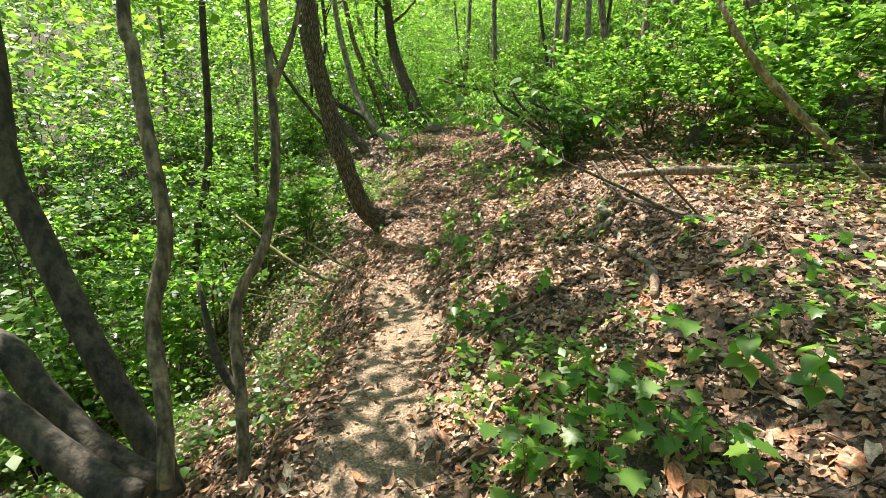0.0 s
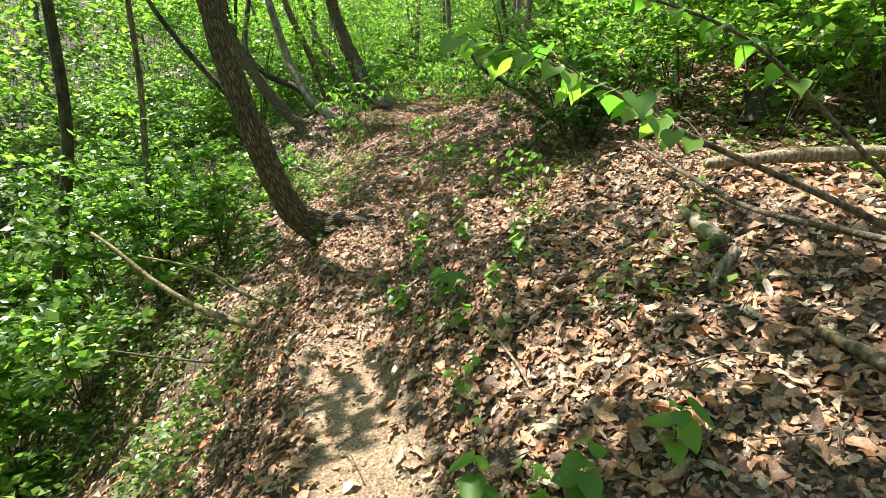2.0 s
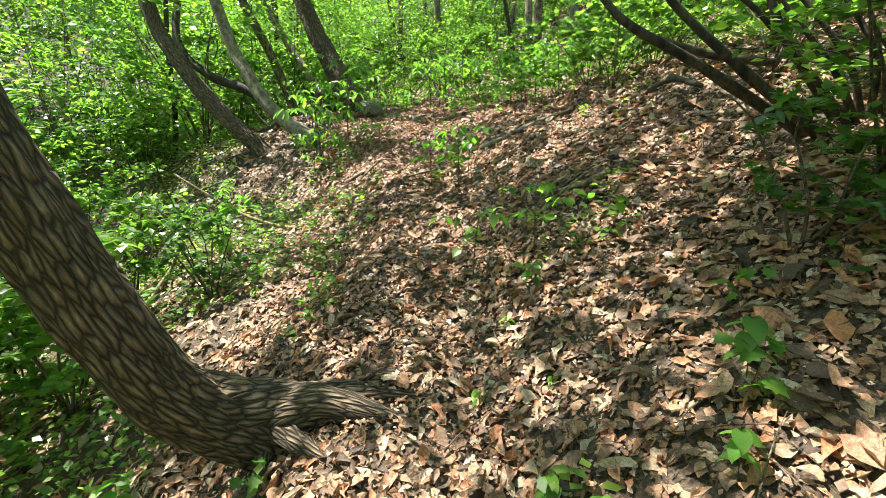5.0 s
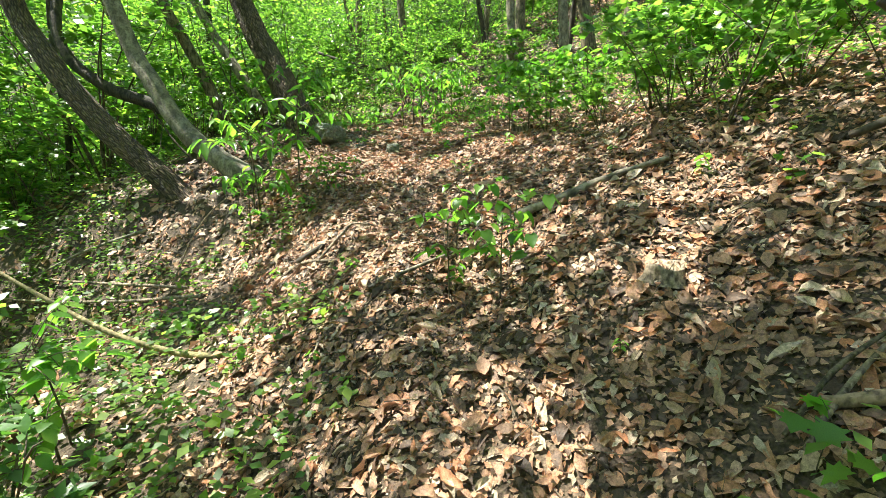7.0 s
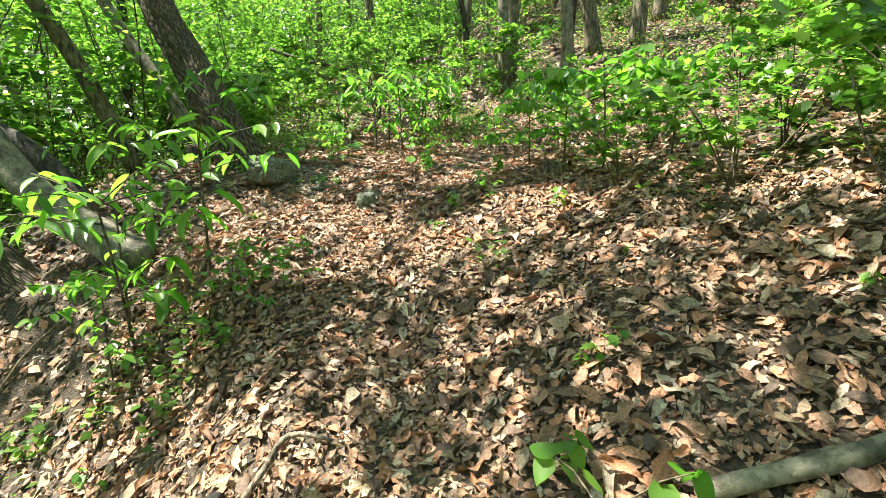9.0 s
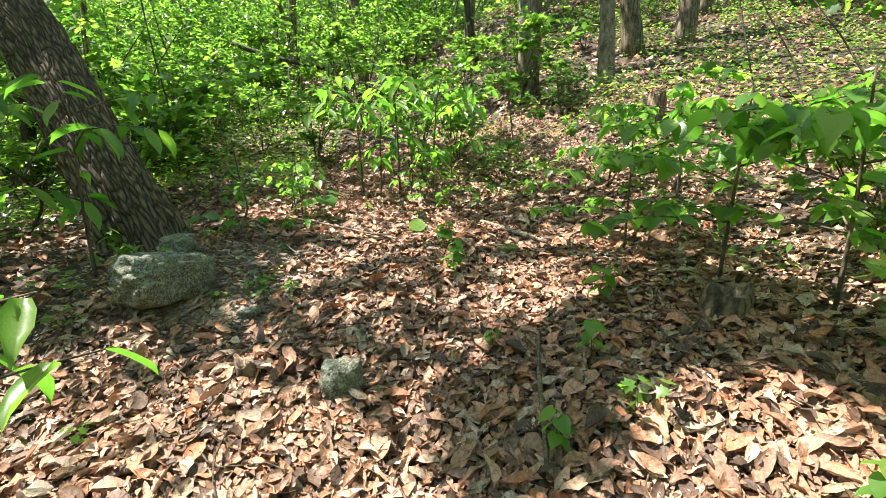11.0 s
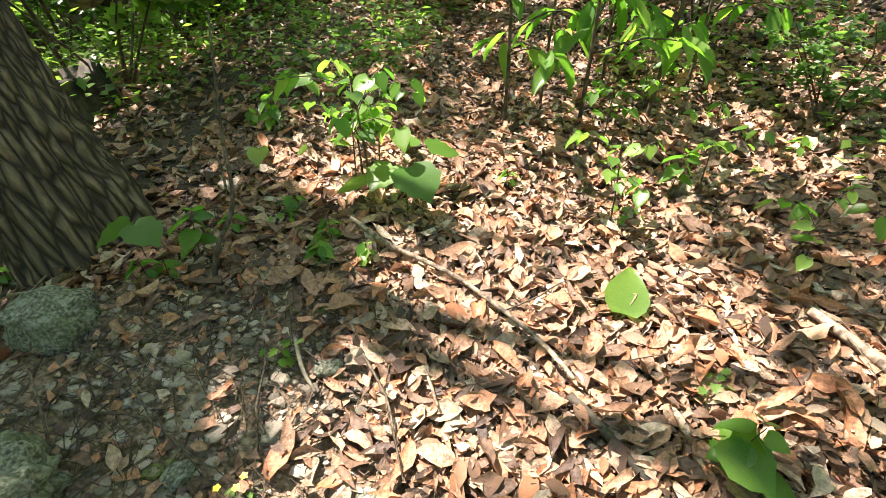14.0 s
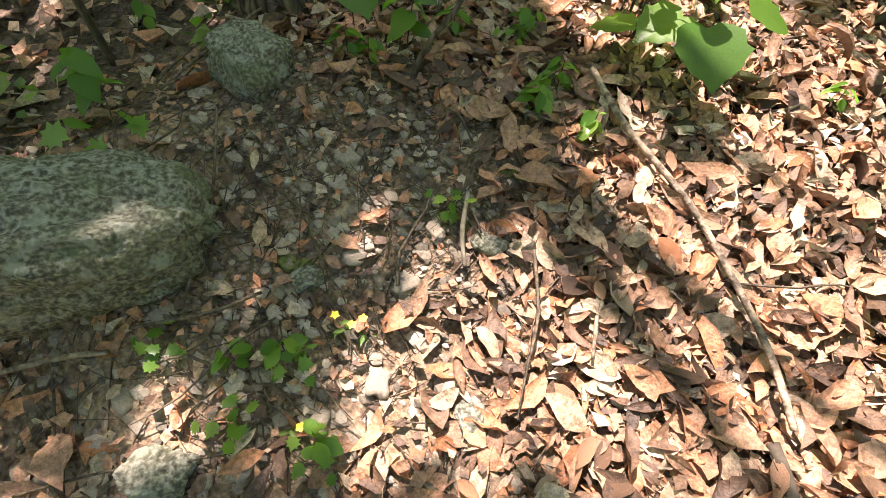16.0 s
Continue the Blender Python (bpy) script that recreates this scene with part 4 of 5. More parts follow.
def stump(x, y, radius, tall, mat, label, seed):
    r = np.random.default_rng(seed)
    ob = thing("stump", ground_point(x, y, -.03), label, "stump")
    sides, rows = 18, 7
    a = np.linspace(0, 2 * np.pi, sides, endpoint=False)
    jag = .86 + .1 * np.sin(a * 2 + seed) + .05 * np.sin(a * 5 + 2 * seed) + r.normal(0, .035, sides)
    v = []
    for k in range(rows):
        s = k / (rows - 1)
        rad = radius * (1.35 - .45 * s ** .5) * (1 + .12 * np.sin(a * 4 + seed) + r.normal(0, .03, sides))
        v.append(np.stack([np.cos(a) * rad, np.sin(a) * rad, tall * s * np.where(k == rows - 1, jag, .55 + .45 * jag)], 1))
    inner = np.stack([np.cos(a) * radius * .55, np.sin(a) * radius * .55, np.full(sides, tall * .55) * r.uniform(.8, 1.2, sides)], 1)
    v = np.vstack(v + [inner, [[0, 0, tall * .45]]])
    f = [(k * sides + i, k * sides + (i + 1) % sides, (k + 1) * sides + (i + 1) % sides, (k + 1) * sides + i) for k in range(rows) for i in range(sides)]
    f += [(rows * sides + i, rows * sides + (i + 1) % sides, (rows + 1) * sides) for i in range(sides)]
    part("wood", made("stump", v, f), mat, ob)
    return ob


stump(*(0.58, 10.65), .10, .10, STICK, "low broken tree stump lit by the sun", 1)
stump(*(0.79, 15.38), .11, .20, ROT, "rotten hollow tree stump in the leaves", 2)
stump(*(-1.51, 15.53), .045, .13, ROT, "small broken stump beside stones", 3)
stump(*(2.93, 19.56), .11, .42, ROT, "broken grey tree stump on the hillside", 4)
stump(*(3.95, 7.96), .22, .4, DARKBARK, "dark rotten stump under the shrubs", 5)
stump(*(-3.70, 18.68), .2, .3, DARKBARK, "dark hollow stump behind the large tree", 6)


# ---- rocks ----
def rock(x, y, size, label, seed, mat=STONE, sink=.3, turn=0.0, name="rock", edge=.22):
    bm = bmesh.new()
    bmesh.ops.create_icosphere(bm, subdivisions=5 if max(size) > .2 else 4 if max(size) > .06 else 3, radius=1)
    off = Vector((seed * 7.3, seed * 3.1, 0))
    for v in bm.verts:
        n = v.co.normalized()
        box = n / max(abs(n.x), abs(n.y), abs(n.z)) ** .55
        k = 1 + edge * noise.noise(n * 1.3 + off) + .10 * noise.noise(n * 3.5 + off) + .05 * noise.noise(n * 9 + off) - .10 * abs(noise.noise(n * 4.2 + off)) - .07 * abs(noise.noise(n * 8.5 + off)) + .022 * noise.noise(n * 24 + off) + .014 * noise.noise(n * 47 + off)
        v.co = Vector((box.x * size[0] * k, box.y * size[1] * k, box.z * size[2] * k))
    me = bpy.data.meshes.new(name)
    bm.to_mesh(me)
    bm.free()
    me.polygons.foreach_set("use_smooth", [True] * len(me.polygons))
    ob = part(name, me, mat)
    ob.location = ground_point(x, y, size[2] * (1 - 2 * sink))
    ob.rotation_euler = (0, 0, turn)
    return tagged(ob, label, "rock")


rock(-2.11, 16.30, (.29, .17, .16), "large grey granite rock with lichen, set in the soil", 1, turn=1.1, sink=.17, edge=.12).rotation_euler = (-.12, .24, 1.1)
rock(-2.28, 16.93, (.12, .10, .09), "mossy grey stone beside the large tree", 2, sink=.25)
rock(*(-1.07, 15.38), (.10, .08, .10), "mossy grey stone among fallen leaves", 3)
for k, (x, y, w) in enumerate(((-1.87, 16.89) + (.035,), (-1.52, 16.74) + (.032,), (-1.21, 16.61) + (.045,), (-1.64, 16.13) + (.065,), (-1.29, 16.63) + (.03,), (-1.44, 16.95) + (.045,),
                              (-1.82, 16.69) + (.02,), (-1.78, 16.99) + (.025,), (-1.66, 16.71) + (.03,), (-1.42, 16.54) + (.035,), (-1.96, 16.90) + (.028,), (-1.84, 16.82) + (.022,),
                              (-1.56, 16.89) + (.028,), (-1.71, 16.60) + (.04,), (-2.27, 16.76) + (.02,), (-2.25, 16.71) + (.025,), (-1.51, 16.24) + (.03,), (-1.80, 15.95) + (.035,),
                              (-1.45, 16.29) + (.022,), (-1.82, 16.16) + (.03,), (-1.77, 16.51) + (.022,), (-1.46, 16.40) + (.03,), (-1.38, 15.91) + (.035,), (-1.16, 16.19) + (.03,))):
    rock(x, y, (w, w * .75, w * .55), "small weathered grey stone lying on the soil", 10 + k, PEBBLE if w < .04 else STONE, turn=k * 1.3, sink=.25, name="stone", edge=.4)


def gravel():
    r = np.random.default_rng(9)
    base = bmesh.new()
    bmesh.ops.create_icosphere(base, subdivisions=1, radius=1)
    bv = np.array([v.co[:] for v in base.verts])
    bf = [tuple(v.index for v in q.verts) for q in base.faces]
    base.free()
    pieces = []
    for _ in range(4200):
        x, y = r.normal(-1.78, .42), r.normal(16.65, .45)
        w = min(.026, r.lognormal(-4.9, .58))
        pieces.append((bv * r.uniform(.7, 1.3, (len(bv), 1)) * (w, w * .8, w * .6) + np.array(ground_point(x, y, w * .3)), bf))
    v, f = joined(pieces)
    tagged(part("gravel", made("gravel", v, f, False), PEBBLE), "small gravel scattered over bare soil", "gravel", kind="stuff")


gravel()


# ---- seedlings with leaves one can count ----
def leaf_mesh(kind, seed):
    r = np.random.default_rng(seed)
    v, f = blade(kind)
    v = v * (1, r.uniform(.9, 1.1), r.uniform(.6, 1.6))
    return made(kind + "_leaf", v, f)


LEAVES = {k: [leaf_mesh(k, s) for s in range(3)] for k in ("oval", "heart", "lobed", "broad", "lance")}


def seedling(name, seed, tall, count, kind, length, label, category="seedling", mat=BROAD, branches=0, spread=.5, whorl=False, lean=(0, 0)):
    r = random.Random(seed)
    ob = thing(name, (0, 0, 0), label, category)
    top = np.array((lean[0] + r.uniform(-.1, .1) * tall, lean[1] + r.uniform(-.1, .1) * tall, tall))
    axis = spline([(0, 0, -.04), top * (.2, .2, .35), top * (.6, .6, .72), top], 8)
    w = max(.0015, tall * .009)
    v, f = tube([tuple(axis[k]) for k in (0, 8, 16, 24)], [w * 1.3, w, w * .8, w * .5], sides=6, steps=3)
    part("stem", made("stem", v, f), TWIG, ob)
    carriers = [axis]
    for b in range(branches):
        s = axis[r.randint(8, 22)]
        a = 6.28 * b / branches + r.uniform(-.4, .4)
        e = s + np.array((math.cos(a), math.sin(a), r.uniform(.0, .45))) * tall * spread * r.uniform(.6, 1.1)
        line = spline([tuple(s), tuple((s + e) / 2 + (0, 0, .03)), tuple(e)], 12)
        v, f = tube([tuple(line[k]) for k in (0, 12, 24)], [w * .6, w * .45, w * .3], sides=5, steps=2)
        part("branch", made("branch", v, f), TWIG, ob)
        carriers.append(line)
    if branches:
        carriers = carriers[1:] + [axis]
    for k in range(count):
        line = carriers[k % len(carriers)]
        at = 24 if whorl else min(24, int(24 * (.35 + .7 * (k // len(carriers) + r.random()) / max(1, count / len(carriers)))))
        q = line[at]
        a = k * 2.4 + r.uniform(-.5, .5)
        tilt = r.uniform(-.85, -.05)
        me = r.choice(LEAVES[kind])
        leaf = part("leaf", me, mat, ob)
        s = length * r.uniform(.65, 1.15)
        reach = np.array((math.cos(a), math.sin(a), 0)) * length * .12
        leaf.matrix_basis = Matrix.LocRotScale(Vector(q) + Vector(reach), Euler((r.uniform(-.35, .35), -tilt, a)), (s, s, s))
    return ob


S_HEART = seedling("seedling", 1, .24, 8, "heart", .085, "young plant with heart-shaped bright green leaves")
S_MAPLE = seedling("seedling", 2, .20, 8, "lobed", .08, "maple seedling with lobed green leaves", branches=3, spread=.6)
S_SMALL = seedling("seedling", 3, .11, 7, "oval", .055, "small green seedling with oval leaves")
S_TALL = seedling("sapling", 4, .50, 20, "heart", .09, "leafy sapling with broad green leaves", "sapling", branches=5, spread=.5)
S_LANCE = seedling("sapling", 5, .75, 44, "lance", .14, "chestnut sapling with long shiny leaves", "sapling", branches=8, spread=.55)
S_BRAMBLE = seedling("seedling", 6, .10, 9, "lobed", .05, "low creeping plant with toothed leaves", branches=4, spread=1.0, mat=BROAD)
S_BIG = seedling("shrub", 7, .85, 150, "heart", .10, "bush with large heart-shaped leaves beside the path", "shrub", branches=11, spread=.75)
S_OVAL = seedling("shrub", 8, .55, 70, "oval", .075, "low bush with round green leaves", "shrub", branches=9, spread=.8)
KINDS = {"H": S_HEART, "M": S_MAPLE, "S": S_SMALL, "T": S_TALL, "L": S_LANCE, "B": S_BRAMBLE, "G": S_BIG, "O": S_OVAL}
used = set()


def sow(kind, spot, scale=1.0):
    """The first of a kind is the one that was built; the rest are copies of it."""
    turn = grow.uniform(0, 6.28)
    if kind not in used:
        used.add(kind)
        ob = KINDS[kind]
        ob.location, ob.rotation_euler = ground_point(*spot, -.01), (0, 0, turn)
        return scaled(ob, scale)
    return plant(KINDS[kind], *spot, scale, turn, .01)


for kind, scale, spots_here in (
        ("M", 1.25, ((1.96, 2.08), (1.60, 1.96), (2.10, 2.13), (1.79, 2.00), (2.02, 2.40), (2.26, 1.87), (1.48, 2.60), (1.85, 2.63), (1.43, 3.14), (1.23, 3.51), (1.67, 2.13), (1.90, 1.92), (2.16, 1.99), (1.79, 2.52), (2.33, 2.52), (2.79, 2.59), (1.88, 2.28), (2.02, 1.87), (1.52, 2.10), (2.31, 1.81), (3.23, 3.21), (2.75, 4.04), (2.83, 3.26))),
        ("M", 1.0, ((1.67, 2.93), (1.25, 3.44), (0.88, 4.67), (3.11, 2.55), (-0.67, 2.47), (1.22, 7.02), (0.84, 7.44), (1.42, 10.95), (0.49, 9.54), (0.02, 14.83))),
        ("H", 1.3, ((2.52, 2.28), (2.69, 2.09), (1.33, 3.67), (1.65, 3.75), (0.98, 3.74))),
        ("H", 1.0, ((0.27, 5.86), (0.38, 6.24), (1.22, 5.50), (0.81, 5.34), (1.05, 5.24), (0.64, 5.71), (0.85, 5.03), (0.70, 5.46), (0.33, 5.75), (0.37, 6.52),
                    (0.78, 6.43), (0.31, 7.05), (0.86, 7.50), (0.85, 8.98), (-0.22, 11.56), (-0.27, 12.20), (-0.39, 16.78), (0.62, 17.89), (-2.21, 18.31))),
        ("T", 1.0, ((-0.07, 9.24), (0.34, 9.04), (-1.54, 17.82), (0.67, 17.44), (-1.62, 17.97),
                    (1.23, 7.02), (1.41, 6.93))),
        ("T", 1.25, ((-0.42, 11.68), (-0.09, 11.37), (-0.20, 11.05), (-.5, 11.2))),
        ("H", .9, ((-.36, 16.42), (-.41, 16.27), (.46, 14.34), (-.30, 14.78), (.02, 15.2), (-.45, 11.35))),
        ("T", .7, ((-1.65, 17.95), (-1.58, 18.10), (-0.25, 18.80), (-0.49, 18.46), (-0.07, 18.18), (0.03, 17.55), (-0.52, 17.81))),
        ("L", 1.4, ((-.60, 18.62), (-.22, 18.78), (-.80, 19.0), (.05, 19.1), (-.4, 19.35), (-1.0, 18.7), (-2.2, 14.45), (-2.75, 14.3), (-3.20, 15.63), (-2.73, 16.71), (-2.56, 13.96))),
        ("G", 1.15, ((1.2, 15.2), (1.0, 15.7), (.85, 16.45), (1.6, 17.0), (1.5, 14.6))),
        ("O", .75, ((-1.56, 13.94), (-1.72, 13.80), (-1.9, 13.95))),
        ("O", 1.25, ( (-2.75, 10.79), (-2.80, 10.95), (-2.64, 13.80))),
        ("B", .7, ((-1.82, 16.27), (-1.59, 16.45), (-1.42, 16.35), (-0.46, 17.86), (-2.72, 17.23), (-0.34, 17.01), (-0.37, 16.80), (-1.58, 16.29))),
        ("S", 1.0, ((-1.61, 17.37), (-1.60, 17.48), (-1.43, 17.37), (-2.00, 17.49), (-1.85, 17.67), (-2.14, 17.16), (-1.62, 16.45), (-1.68, 16.37), (-2.82, 16.89), (-2.72, 17.13),
                    (-1.42, 16.37), (-1.85, 17.71), (-1.61, 17.44), (-2.10, 17.20), (-2.37, 18.38), (-1.59, 17.33), (-0.95, 17.96)))):
    for spot in spots_here:
        tagged(sow(kind, spot, scale * grow.uniform(.85, 1.15)), group="seedlings along the path")
# weeds between the path and the bank, and thinly over the floor
for k in range(125):
    y = grow.uniform(1.5, 20)
    d = grow.uniform(.25, .75) if k < 45 and y < 9 else grow.choice((grow.uniform(-1.9, -.5), grow.uniform(.6, 4.5)))
    tagged(sow(grow.choice("SSSMHB"), (d + float(np.interp(y, PY, PX)), y), grow.uniform(.6, 1.1)), group="weeds on the forest floor")

# low green growth where nobody walks
def undergrowth():
    n = 105000
    y = rng.uniform(0, 27, n)
    d = np.where(rng.uniform(0, 1, n) < .5, rng.uniform(-6, -.6, n), rng.uniform(.5, 9, n))
    x = d + np.interp(y, PY, PX)
    clump = np.array([noise.noise(Vector((a * .9, b * .9, 7))) + .5 * noise.noise(Vector((a * 2.6, b * 2.6, 1))) for a, b in zip(x, y)])
    shy = np.where(d < 0, .02 - .1 * np.clip(-d - 1, 0, 2), .42 - .09 * np.clip(d, 0, 4.5)) - .25 * (y > 18.5)
    shy = shy + .5 * ((d > -3) & (d < 0) & (y > 14) & (y < 18.5))
    shy = shy + .35 * ((d > 0) & (d < 2.2) & (y > 9.5) & (y < 18))
    shy = shy + .08 * ((d < 0) & (d > -2.8) & (y < 9)) + .06 * ((d < 0) & (d > -3) & (y > 9) & (y < 13.5))
    keep = clump > shy
    x, y = x[keep], y[keep]
    m = len(x)
    up = height(x, y) + .03 + rng.uniform(0, 1, m) ** 1.5 * np.clip(.12 + .5 * (clump[keep] - shy[keep]), .1, .6)
    me = leaf_cloud("undergrowth", np.stack([x, y, up], 1), rng.normal(0, 1, (m, 3)) * (1, 1, .3), rng.normal(0, .3, (m, 3)) + (0, 0, 1), rng.uniform(.04, .09, m), "card")
    tagged(part("undergrowth", me, SHRUB), "low green herbs and seedlings on the slope", "undergrowth", kind="stuff")


undergrowth()

# large single leaves held up over the litter
def held_leaf(spot, up, length, kind, turn, tip, label):
    ob = tagged(part("green_leaf", LEAVES[kind][0].copy(), BROAD), label, "leaf")
    ob.location, ob.rotation_euler, ob.scale = ground_point(*spot, up), (tip[0], tip[1], turn), (length, length, length)
    v, f = tube([(0, 0, 0), (-.02, 0, -.4 * up), (-.03, .005, -up - .02)], [.0012, .0014, .0018], sides=5, steps=3)
    part("stalk", made("stalk", v / length, f), TWIG, ob)


for spot, up, length, kind, turn, tip in (((-.55, 17.27), .05, .18, "heart", 1.35, (.1, -.55)), ((-1.42, 18.13), .10, .11, "heart", 1.9, (.15, -.2)),
                                          ((-2.17, 17.22), .22, .13, "broad", -.4, (.1, .25)), ((-2.22, 17.27), .20, .14, "broad", -2.2, (.1, .25)),
                                          ((-.43, 16.78), .14, .14, "broad", -.9, (.1, .2)), ((-.38, 16.68), .10, .12, "broad", .6, (.1, .2)),
                                          ((-2.06, 17.88), .20, .12, "heart", -1.2, (.1, .2)), ((-1.35, 17.72), .20, .20, "broad", -.9, (.1, .25)),
                                          ((-1.42, 17.78), .17, .17, "broad", -2.0, (.0, .2)), ((-1.30, 17.85), .22, .16, "broad", .5, (.1, .2)),
                                          ((-1.52, 17.72), .13, .14, "broad", -2.8, (.1, .2))):
    held_leaf(spot, up, length, kind, turn, tip, "large shallow-lobed green leaf on a thin stalk" if kind == "broad" else "single large bright green leaf over dry litter")


# a leafy branch that hangs over the bank, close to the walker
def leafy_branch(line, radii, leaves, kind, length, label, seed):
    r = random.Random(seed)
    ob = thing("overhanging_branch", line[0], label, "branch")
    stem_part("stem", line, radii, TWIG, ob, sides=8, steps=6, rough=.1)
    base = np.array(line[0], float)
    axis = spline(np.asarray(line, float) - base, 12)
    for k in range(leaves):
        q = axis[int(len(axis) * (.38 + .61 * k / leaves))]
        a = math.atan2(axis[-1][1], axis[-1][0]) + (1.1 if k % 2 else -1.1) + r.uniform(-.5, .5)
        if k % 3 == 0:
            e = q + np.array((math.cos(a), math.sin(a), r.uniform(-.1, .5))) * r.uniform(.12, .3)
            stem_part("twig", [tuple(q + base), tuple((q + e) / 2 + base + (0, 0, .015)), tuple(e + base)], [.003, .0024, .0015], TWIG, ob, sides=5, steps=3)
            q = e
        leaf = part("leaf", r.choice(LEAVES[kind]), BROAD, ob)
        s = length * r.uniform(.7, 1.15)
        leaf.matrix_basis = Matrix.LocRotScale(Vector(q), Euler((r.uniform(-.4, .4), r.uniform(.05, .6), a)), (s, s, s))


leafy_branch([(3.1, 4.25, .62), (2.35, 4.12, .98), (1.72, 4.14, 1.25), (1.40, 4.18, 1.42), (1.10, 4.15, 1.53), (.92, 4.22, 1.58)], [.016, .013, .010, .008, .006, .004], 34, "heart", .125,
             "leafy sapling leaning over the bank with large green leaves", 1)
leafy_branch([(3.1, 4.28, .60), (2.5, 4.45, 1.2), (2.05, 4.5, 1.6), (1.65, 4.55, 1.78), (1.3, 4.6, 1.85)], [.012, .010, .008, .006, .004], 22, "heart", .11,
             "leafy sapling leaning over the bank with large green leaves", 2)


# dry leaves on top of the litter that can be told apart
def fallen_leaves():
    r = np.random.default_rng(21)
    shapes = []
    for k in range(6):
        v, f = blade("dead" if k % 3 else "lance")
        v = v * (1, r.uniform(.8, 1.2), 1) + np.stack([0 * v[:, 0], 0 * v[:, 0], r.normal(0, .22) * (v[:, 0] - .5) ** 2 + r.normal(0, .5) * v[:, 1] ** 2 + r.normal(0, .02, len(v))], 1)
        shapes.append(made("fallen_leaf", v, f))
    for k in range(220):
        x, y = r.uniform(-1.2, .6), r.uniform(16.1, 18.4)
        leaf = part("fallen_leaf", shapes[k % 6], DEAD_ONE, ground)
        n = Vector(slopes(np.array([x]), np.array([y]))[0] + r.normal(0, .16, 3)).normalized()
        turn = n.to_track_quat("Z", "X").to_matrix().to_4x4() @ Matrix.Rotation(r.uniform(0, 6.28), 4, "Z")
        s = float(np.clip(r.lognormal(-2.68, .25), .045, .10))
        leaf.matrix_basis = Matrix.Translation(ground_point(x, y, r.uniform(.032, .05))) @ turn @ Matrix.Diagonal((s, s, s, 1))


fallen_leaves()


# ---- small yellow flowers ----
def flower(x, y, seed):
    r = random.Random(seed)
    ob = thing("yellow_flower", ground_point(x, y, 0), "small yellow wildflower growing from bare soil", "flower", "yellow flowers")
    tip = Vector((r.uniform(-.02, .02), r.uniform(-.02, .02), r.uniform(.05, .08)))
    v, f = tube([(0, 0, -.01), tuple(tip * .5 + Vector((.004, 0, 0))), tuple(tip)], [.001, .0009, .0008], sides=5, steps=3)
    part("stem", made("stem", v, f), HERB, ob)
    for k in range(5):
        petal = part("petal", LEAVES["oval"][0].copy(), YELLOW, ob)
        petal.matrix_basis = Matrix.LocRotScale(tip, Euler((0, -.25, k * 1.257 + seed)), (.011, .014, .011))
    for k in range(3):
        leaf = part("leaf", LEAVES["lance"][0], BROAD, ob)
        leaf.matrix_basis = Matrix.LocRotScale(Vector((0, 0, .015 * k)), Euler((0, -.3, k * 2.1 + seed)), (.03, .03, .03))


for k, (x, y) in enumerate(((-1.55, 16.57), (-1.51, 16.59), (-1.49, 16.35), (-1.57, 16.57))):
    flower(x, y, k)
for k, (x, y) in enumerate(((-1.78, 16.60), (-1.74, 16.62), (-1.53, 17.15), (0.06, 16.67))):
    rock(x, y, (.026, .022, .010) if k < 3 else (.09, .07, .045), "low yellow-green cushion of moss", 60 + k, MOSS, .3, k, "moss_cushion")

# ---- shrubs that stand close to the walk ----
for k, s, spot in ((4, .55, (2.16, 15.93)), (4, .6, (1.46, 12.49)), (4, .6, (2.04, 11.84)), (1, .7, (2.15, 14.23)), (4, .45, (1.49, 17.97)), (0, .75, (2.44, 13.60)),
                   (2, .6, (1.91, 8.34)), (3, 1.1, (1.93, 7.78)), (3, 1.2, (1.93, 7.41)), (0, .8, (2.54, 8.42)), (1, .6, (2.03, 7.62)), (3, .8, (1.34, 8.02)),
                   (4, .7, (3.77, 7.30)), (1, .8, (4.67, 6.42)), (1, .8, (-2.83, 25.12)), (3, .9, (-4.61, 25.92)), (3, .9, (2.14, 20.93)), (3, .6, (2.26, 18.86)), (1, .8, (-22.86, 67.82)),
                   (3, .8, (-5.52, 23.16)), (3, .6, (0.60, 18.62)), (0, .8, (-.2, 20.6)), (4, .7, (.3, 20.0)), (1, .9, (-1.8, 21.2)), (0, 1.0, (-2.8, 22.3)), (2, .9, (-1.0, 23.2)), (0, .9, (1.2, 24.0)),
                   (4, .6, (1.6, 11.9)), (4, .55, (1.9, 12.9)), (4, .5, (1.3, 13.6)), (4, .45, (2.2, 11.2)), (1, .5, (1.9, 15.6)), (4, .4, (.9, 14.3)), (0, .9, (2.6, 8.9)), (2, .7, (3.3, 8.6)), (0, 1.0, (4.0, 8.3)), (4, .9, (4.7, 8.6)), (0, .9, (3.5, 9.8)), (4, .8, (2.5, 10.4)), (2, .8, (5.4, 7.9)), (4, .9, (5.9, 9.0)), (0, .9, (3.2, 11.5)),
                   (2, .8, (4.4, 10.9)), (1, .9, (5.3, 5.2)), (0, .9, (2.6, 13.2)), (4, .8, (3.3, 14.4)), (0, 1.0, (-4.2, 20.6)), (2, .8, (-.3, 25.5)), (4, .8, (-3.6, 19.0))):
    tagged(plant(SHRUBS[k], *spot, s, grow.uniform(0, 6.28)), group="shrubs along the path")
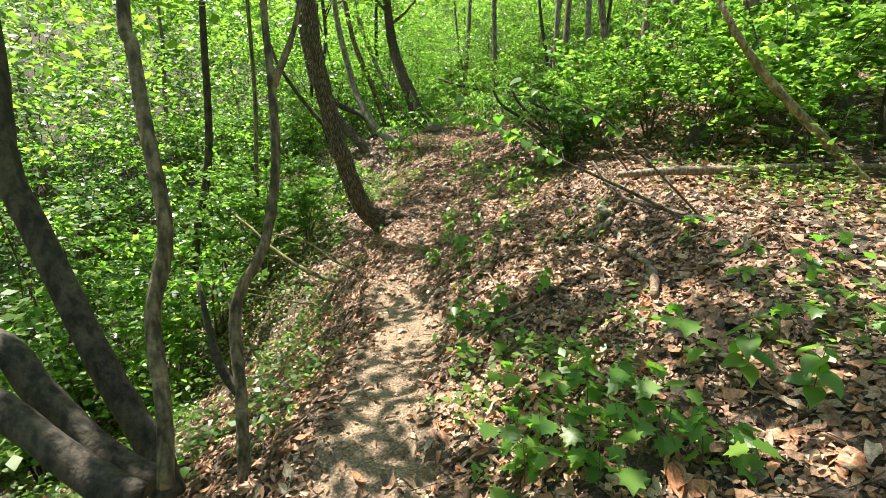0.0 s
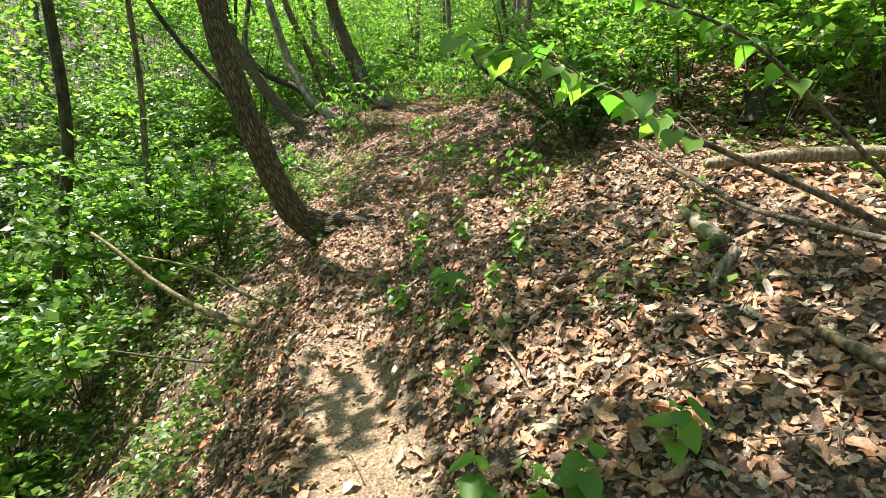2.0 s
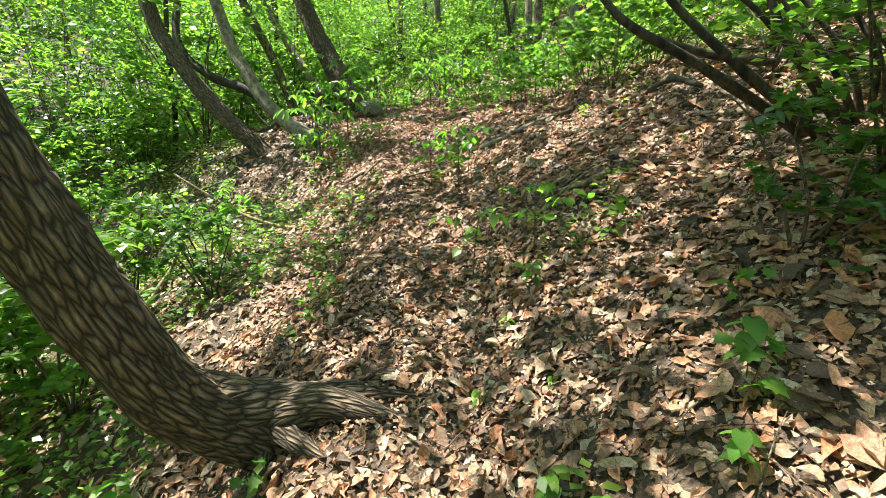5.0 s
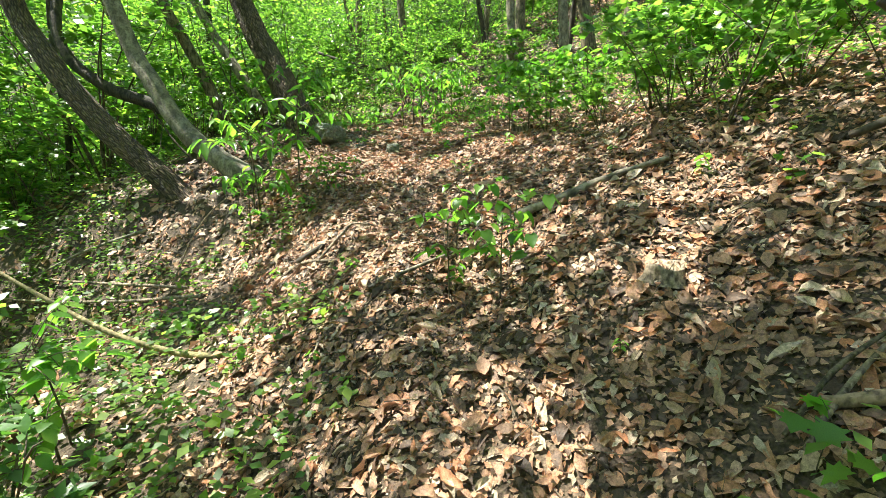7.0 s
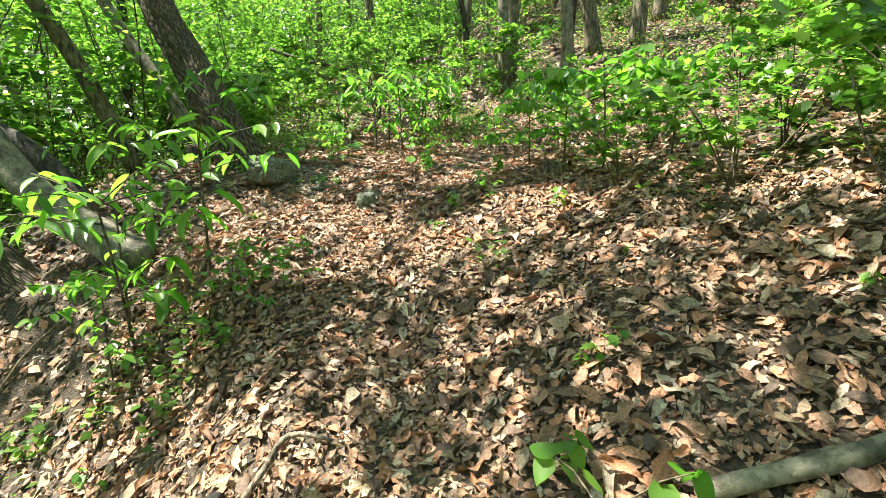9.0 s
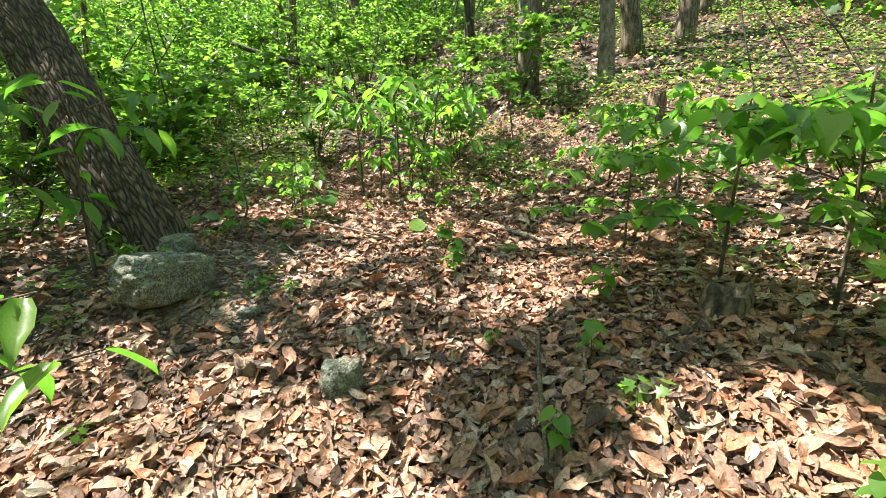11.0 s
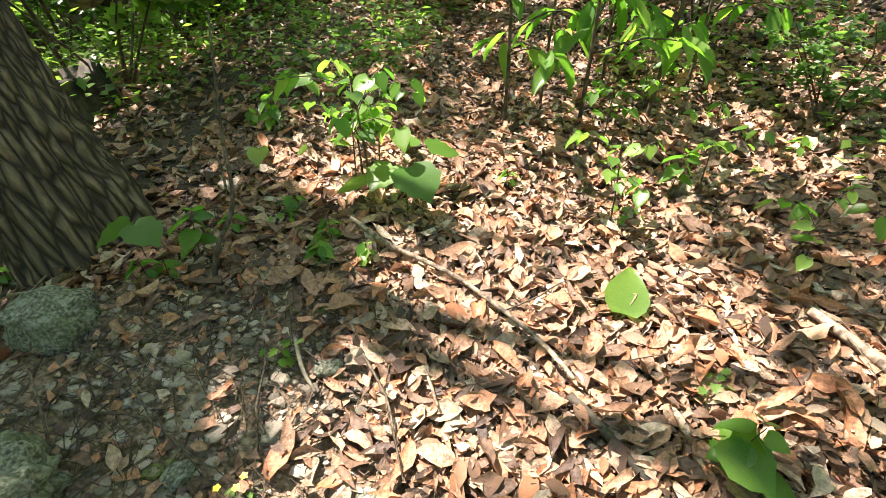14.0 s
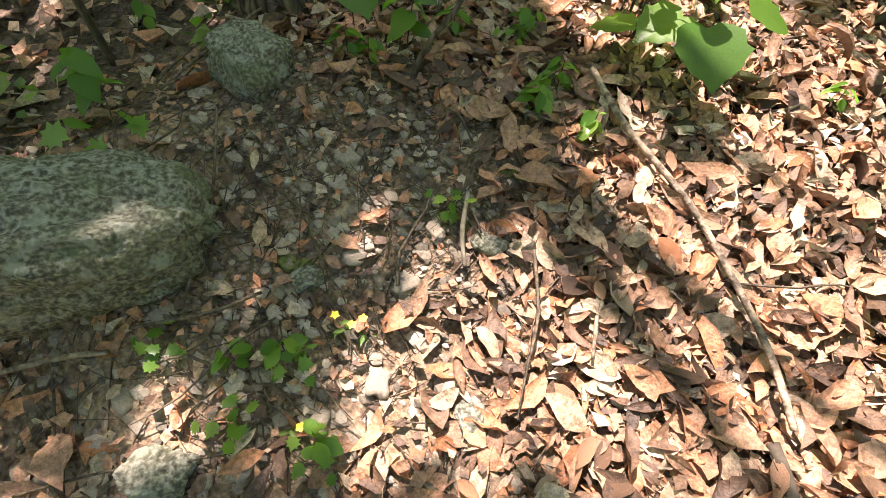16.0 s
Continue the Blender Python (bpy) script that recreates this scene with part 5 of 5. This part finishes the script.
for k, (ax, line) in enumerate(((1, [(2.24, 8.95, 1.05), (1.67, 9.02, 1.5), (1.14, 9.11, 1.97), (0.97, 9.16, 2.22)]), (2, [(2.21, 9.06, 1.09), (1.35, 9.14, 1.64), (0.81, 9.18, 1.95), (0.63, 9.24, 2.21)]), (3, [(2.39, 9.07, 1.04), (2.07, 9.17, 1.5), (1.84, 9.26, 1.89), (1.71, 9.34, 2.24)]))):
    stick("bush", line, [.04, .032, .025, .02], DARKBARK, "dark stem of a bush leaning across the bank", "shrub")
for k, (tx, tz) in enumerate(((.95, 2.1), (1.28, 2.3), (1.52, 2.35), (1.95, 2.4), (2.35, 2.45), (2.75, 2.3))):
    foot = ground_point(2.15 + .05 * k, 8.95 + .03 * k, -.02)
    stick("bush", [tuple(foot), (foot.x * .7 + tx * .3 + .06, 9.02, foot.z + .42), (foot.x * .35 + tx * .65, 9.12 + .03 * k, foot.z + .85), (tx, 9.2 + .04 * k, tz)], [.022, .018, .014, .009], DARKBARK,
          "thin dark stem of a bush leaning across the bank", "shrub")
for k, line in enumerate(([(2.05, 12.59, 0.96), (1.74, 12.74, 1.42), (1.43, 12.89, 1.89), (1.34, 13.0, 2.28)], [(3.64, 18.46, 2.21), (3.53, 18.69, 3.0), (3.42, 18.95, 3.88), (3.41, 19.05, 4.23)], [(3.75, 18.0, 2.13), (3.7, 18.24, 2.97), (3.37, 18.48, 3.67), (3.26, 18.62, 4.1)],
                          [(0.96, 19.57, 2.11), (0.94, 19.81, 2.79), (0.95, 20.02, 3.43), (0.91, 20.18, 3.91)], [(-1.955, 17.23, 1.55), (-1.93, 17.27, 1.68), (-1.90, 17.38, 1.80), (-1.98, 17.55, 2.02), (-2.08, 17.8, 2.32)], [(-2.16, 17.43, 1.37), (-2.17, 17.53, 1.46), (-2.17, 17.72, 1.6), (-2.24, 17.84, 1.72)])):
    stick("young_tree", line, [.011, .009, .008, .005] if k < 3 else [.009, .008, .006, .004], TWIG, "thin dark stem of a young tree", "sapling", wave=.0)


# bare and dead branches caught among the bushes on the slope
r = random.Random(31)
for k in range(26):
    y = r.uniform(2.5, 19)
    x = float(np.interp(y, PY, PX)) - r.uniform(2.0, 5.5)
    b = np.array(ground_point(x, y, .02))
    a, l = r.uniform(0, 6.28), r.uniform(1.0, 2.4)
    e = b + np.array((math.cos(a) * l * .7, math.sin(a) * l * .5, l * r.uniform(.35, .9)))
    m = (b + e) / 2 + np.array((r.uniform(-.2, .2), r.uniform(-.2, .2), r.uniform(.0, .25)))
    w = r.uniform(.007, .02)
    ob = stick("dead_branch", [tuple(b), tuple(m), tuple(e)], [w, w * .8, w * .35], r.choice((TWIG, DARKBARK, STICK, PALE)), "bare dead branch leaning among the slope bushes", wave=.05)
    tagged(ob, group="dead branches on the slope")
    for j in range(2):
        q = m + (e - m) * r.uniform(.1, .7)
        stem_part("side_twig", [tuple(q), tuple(q + np.array((r.uniform(-.3, .3), r.uniform(-.3, .3), r.uniform(.1, .3))) * l * .5)], [w * .5, w * .2], TWIG, ob, sides=5, steps=2)
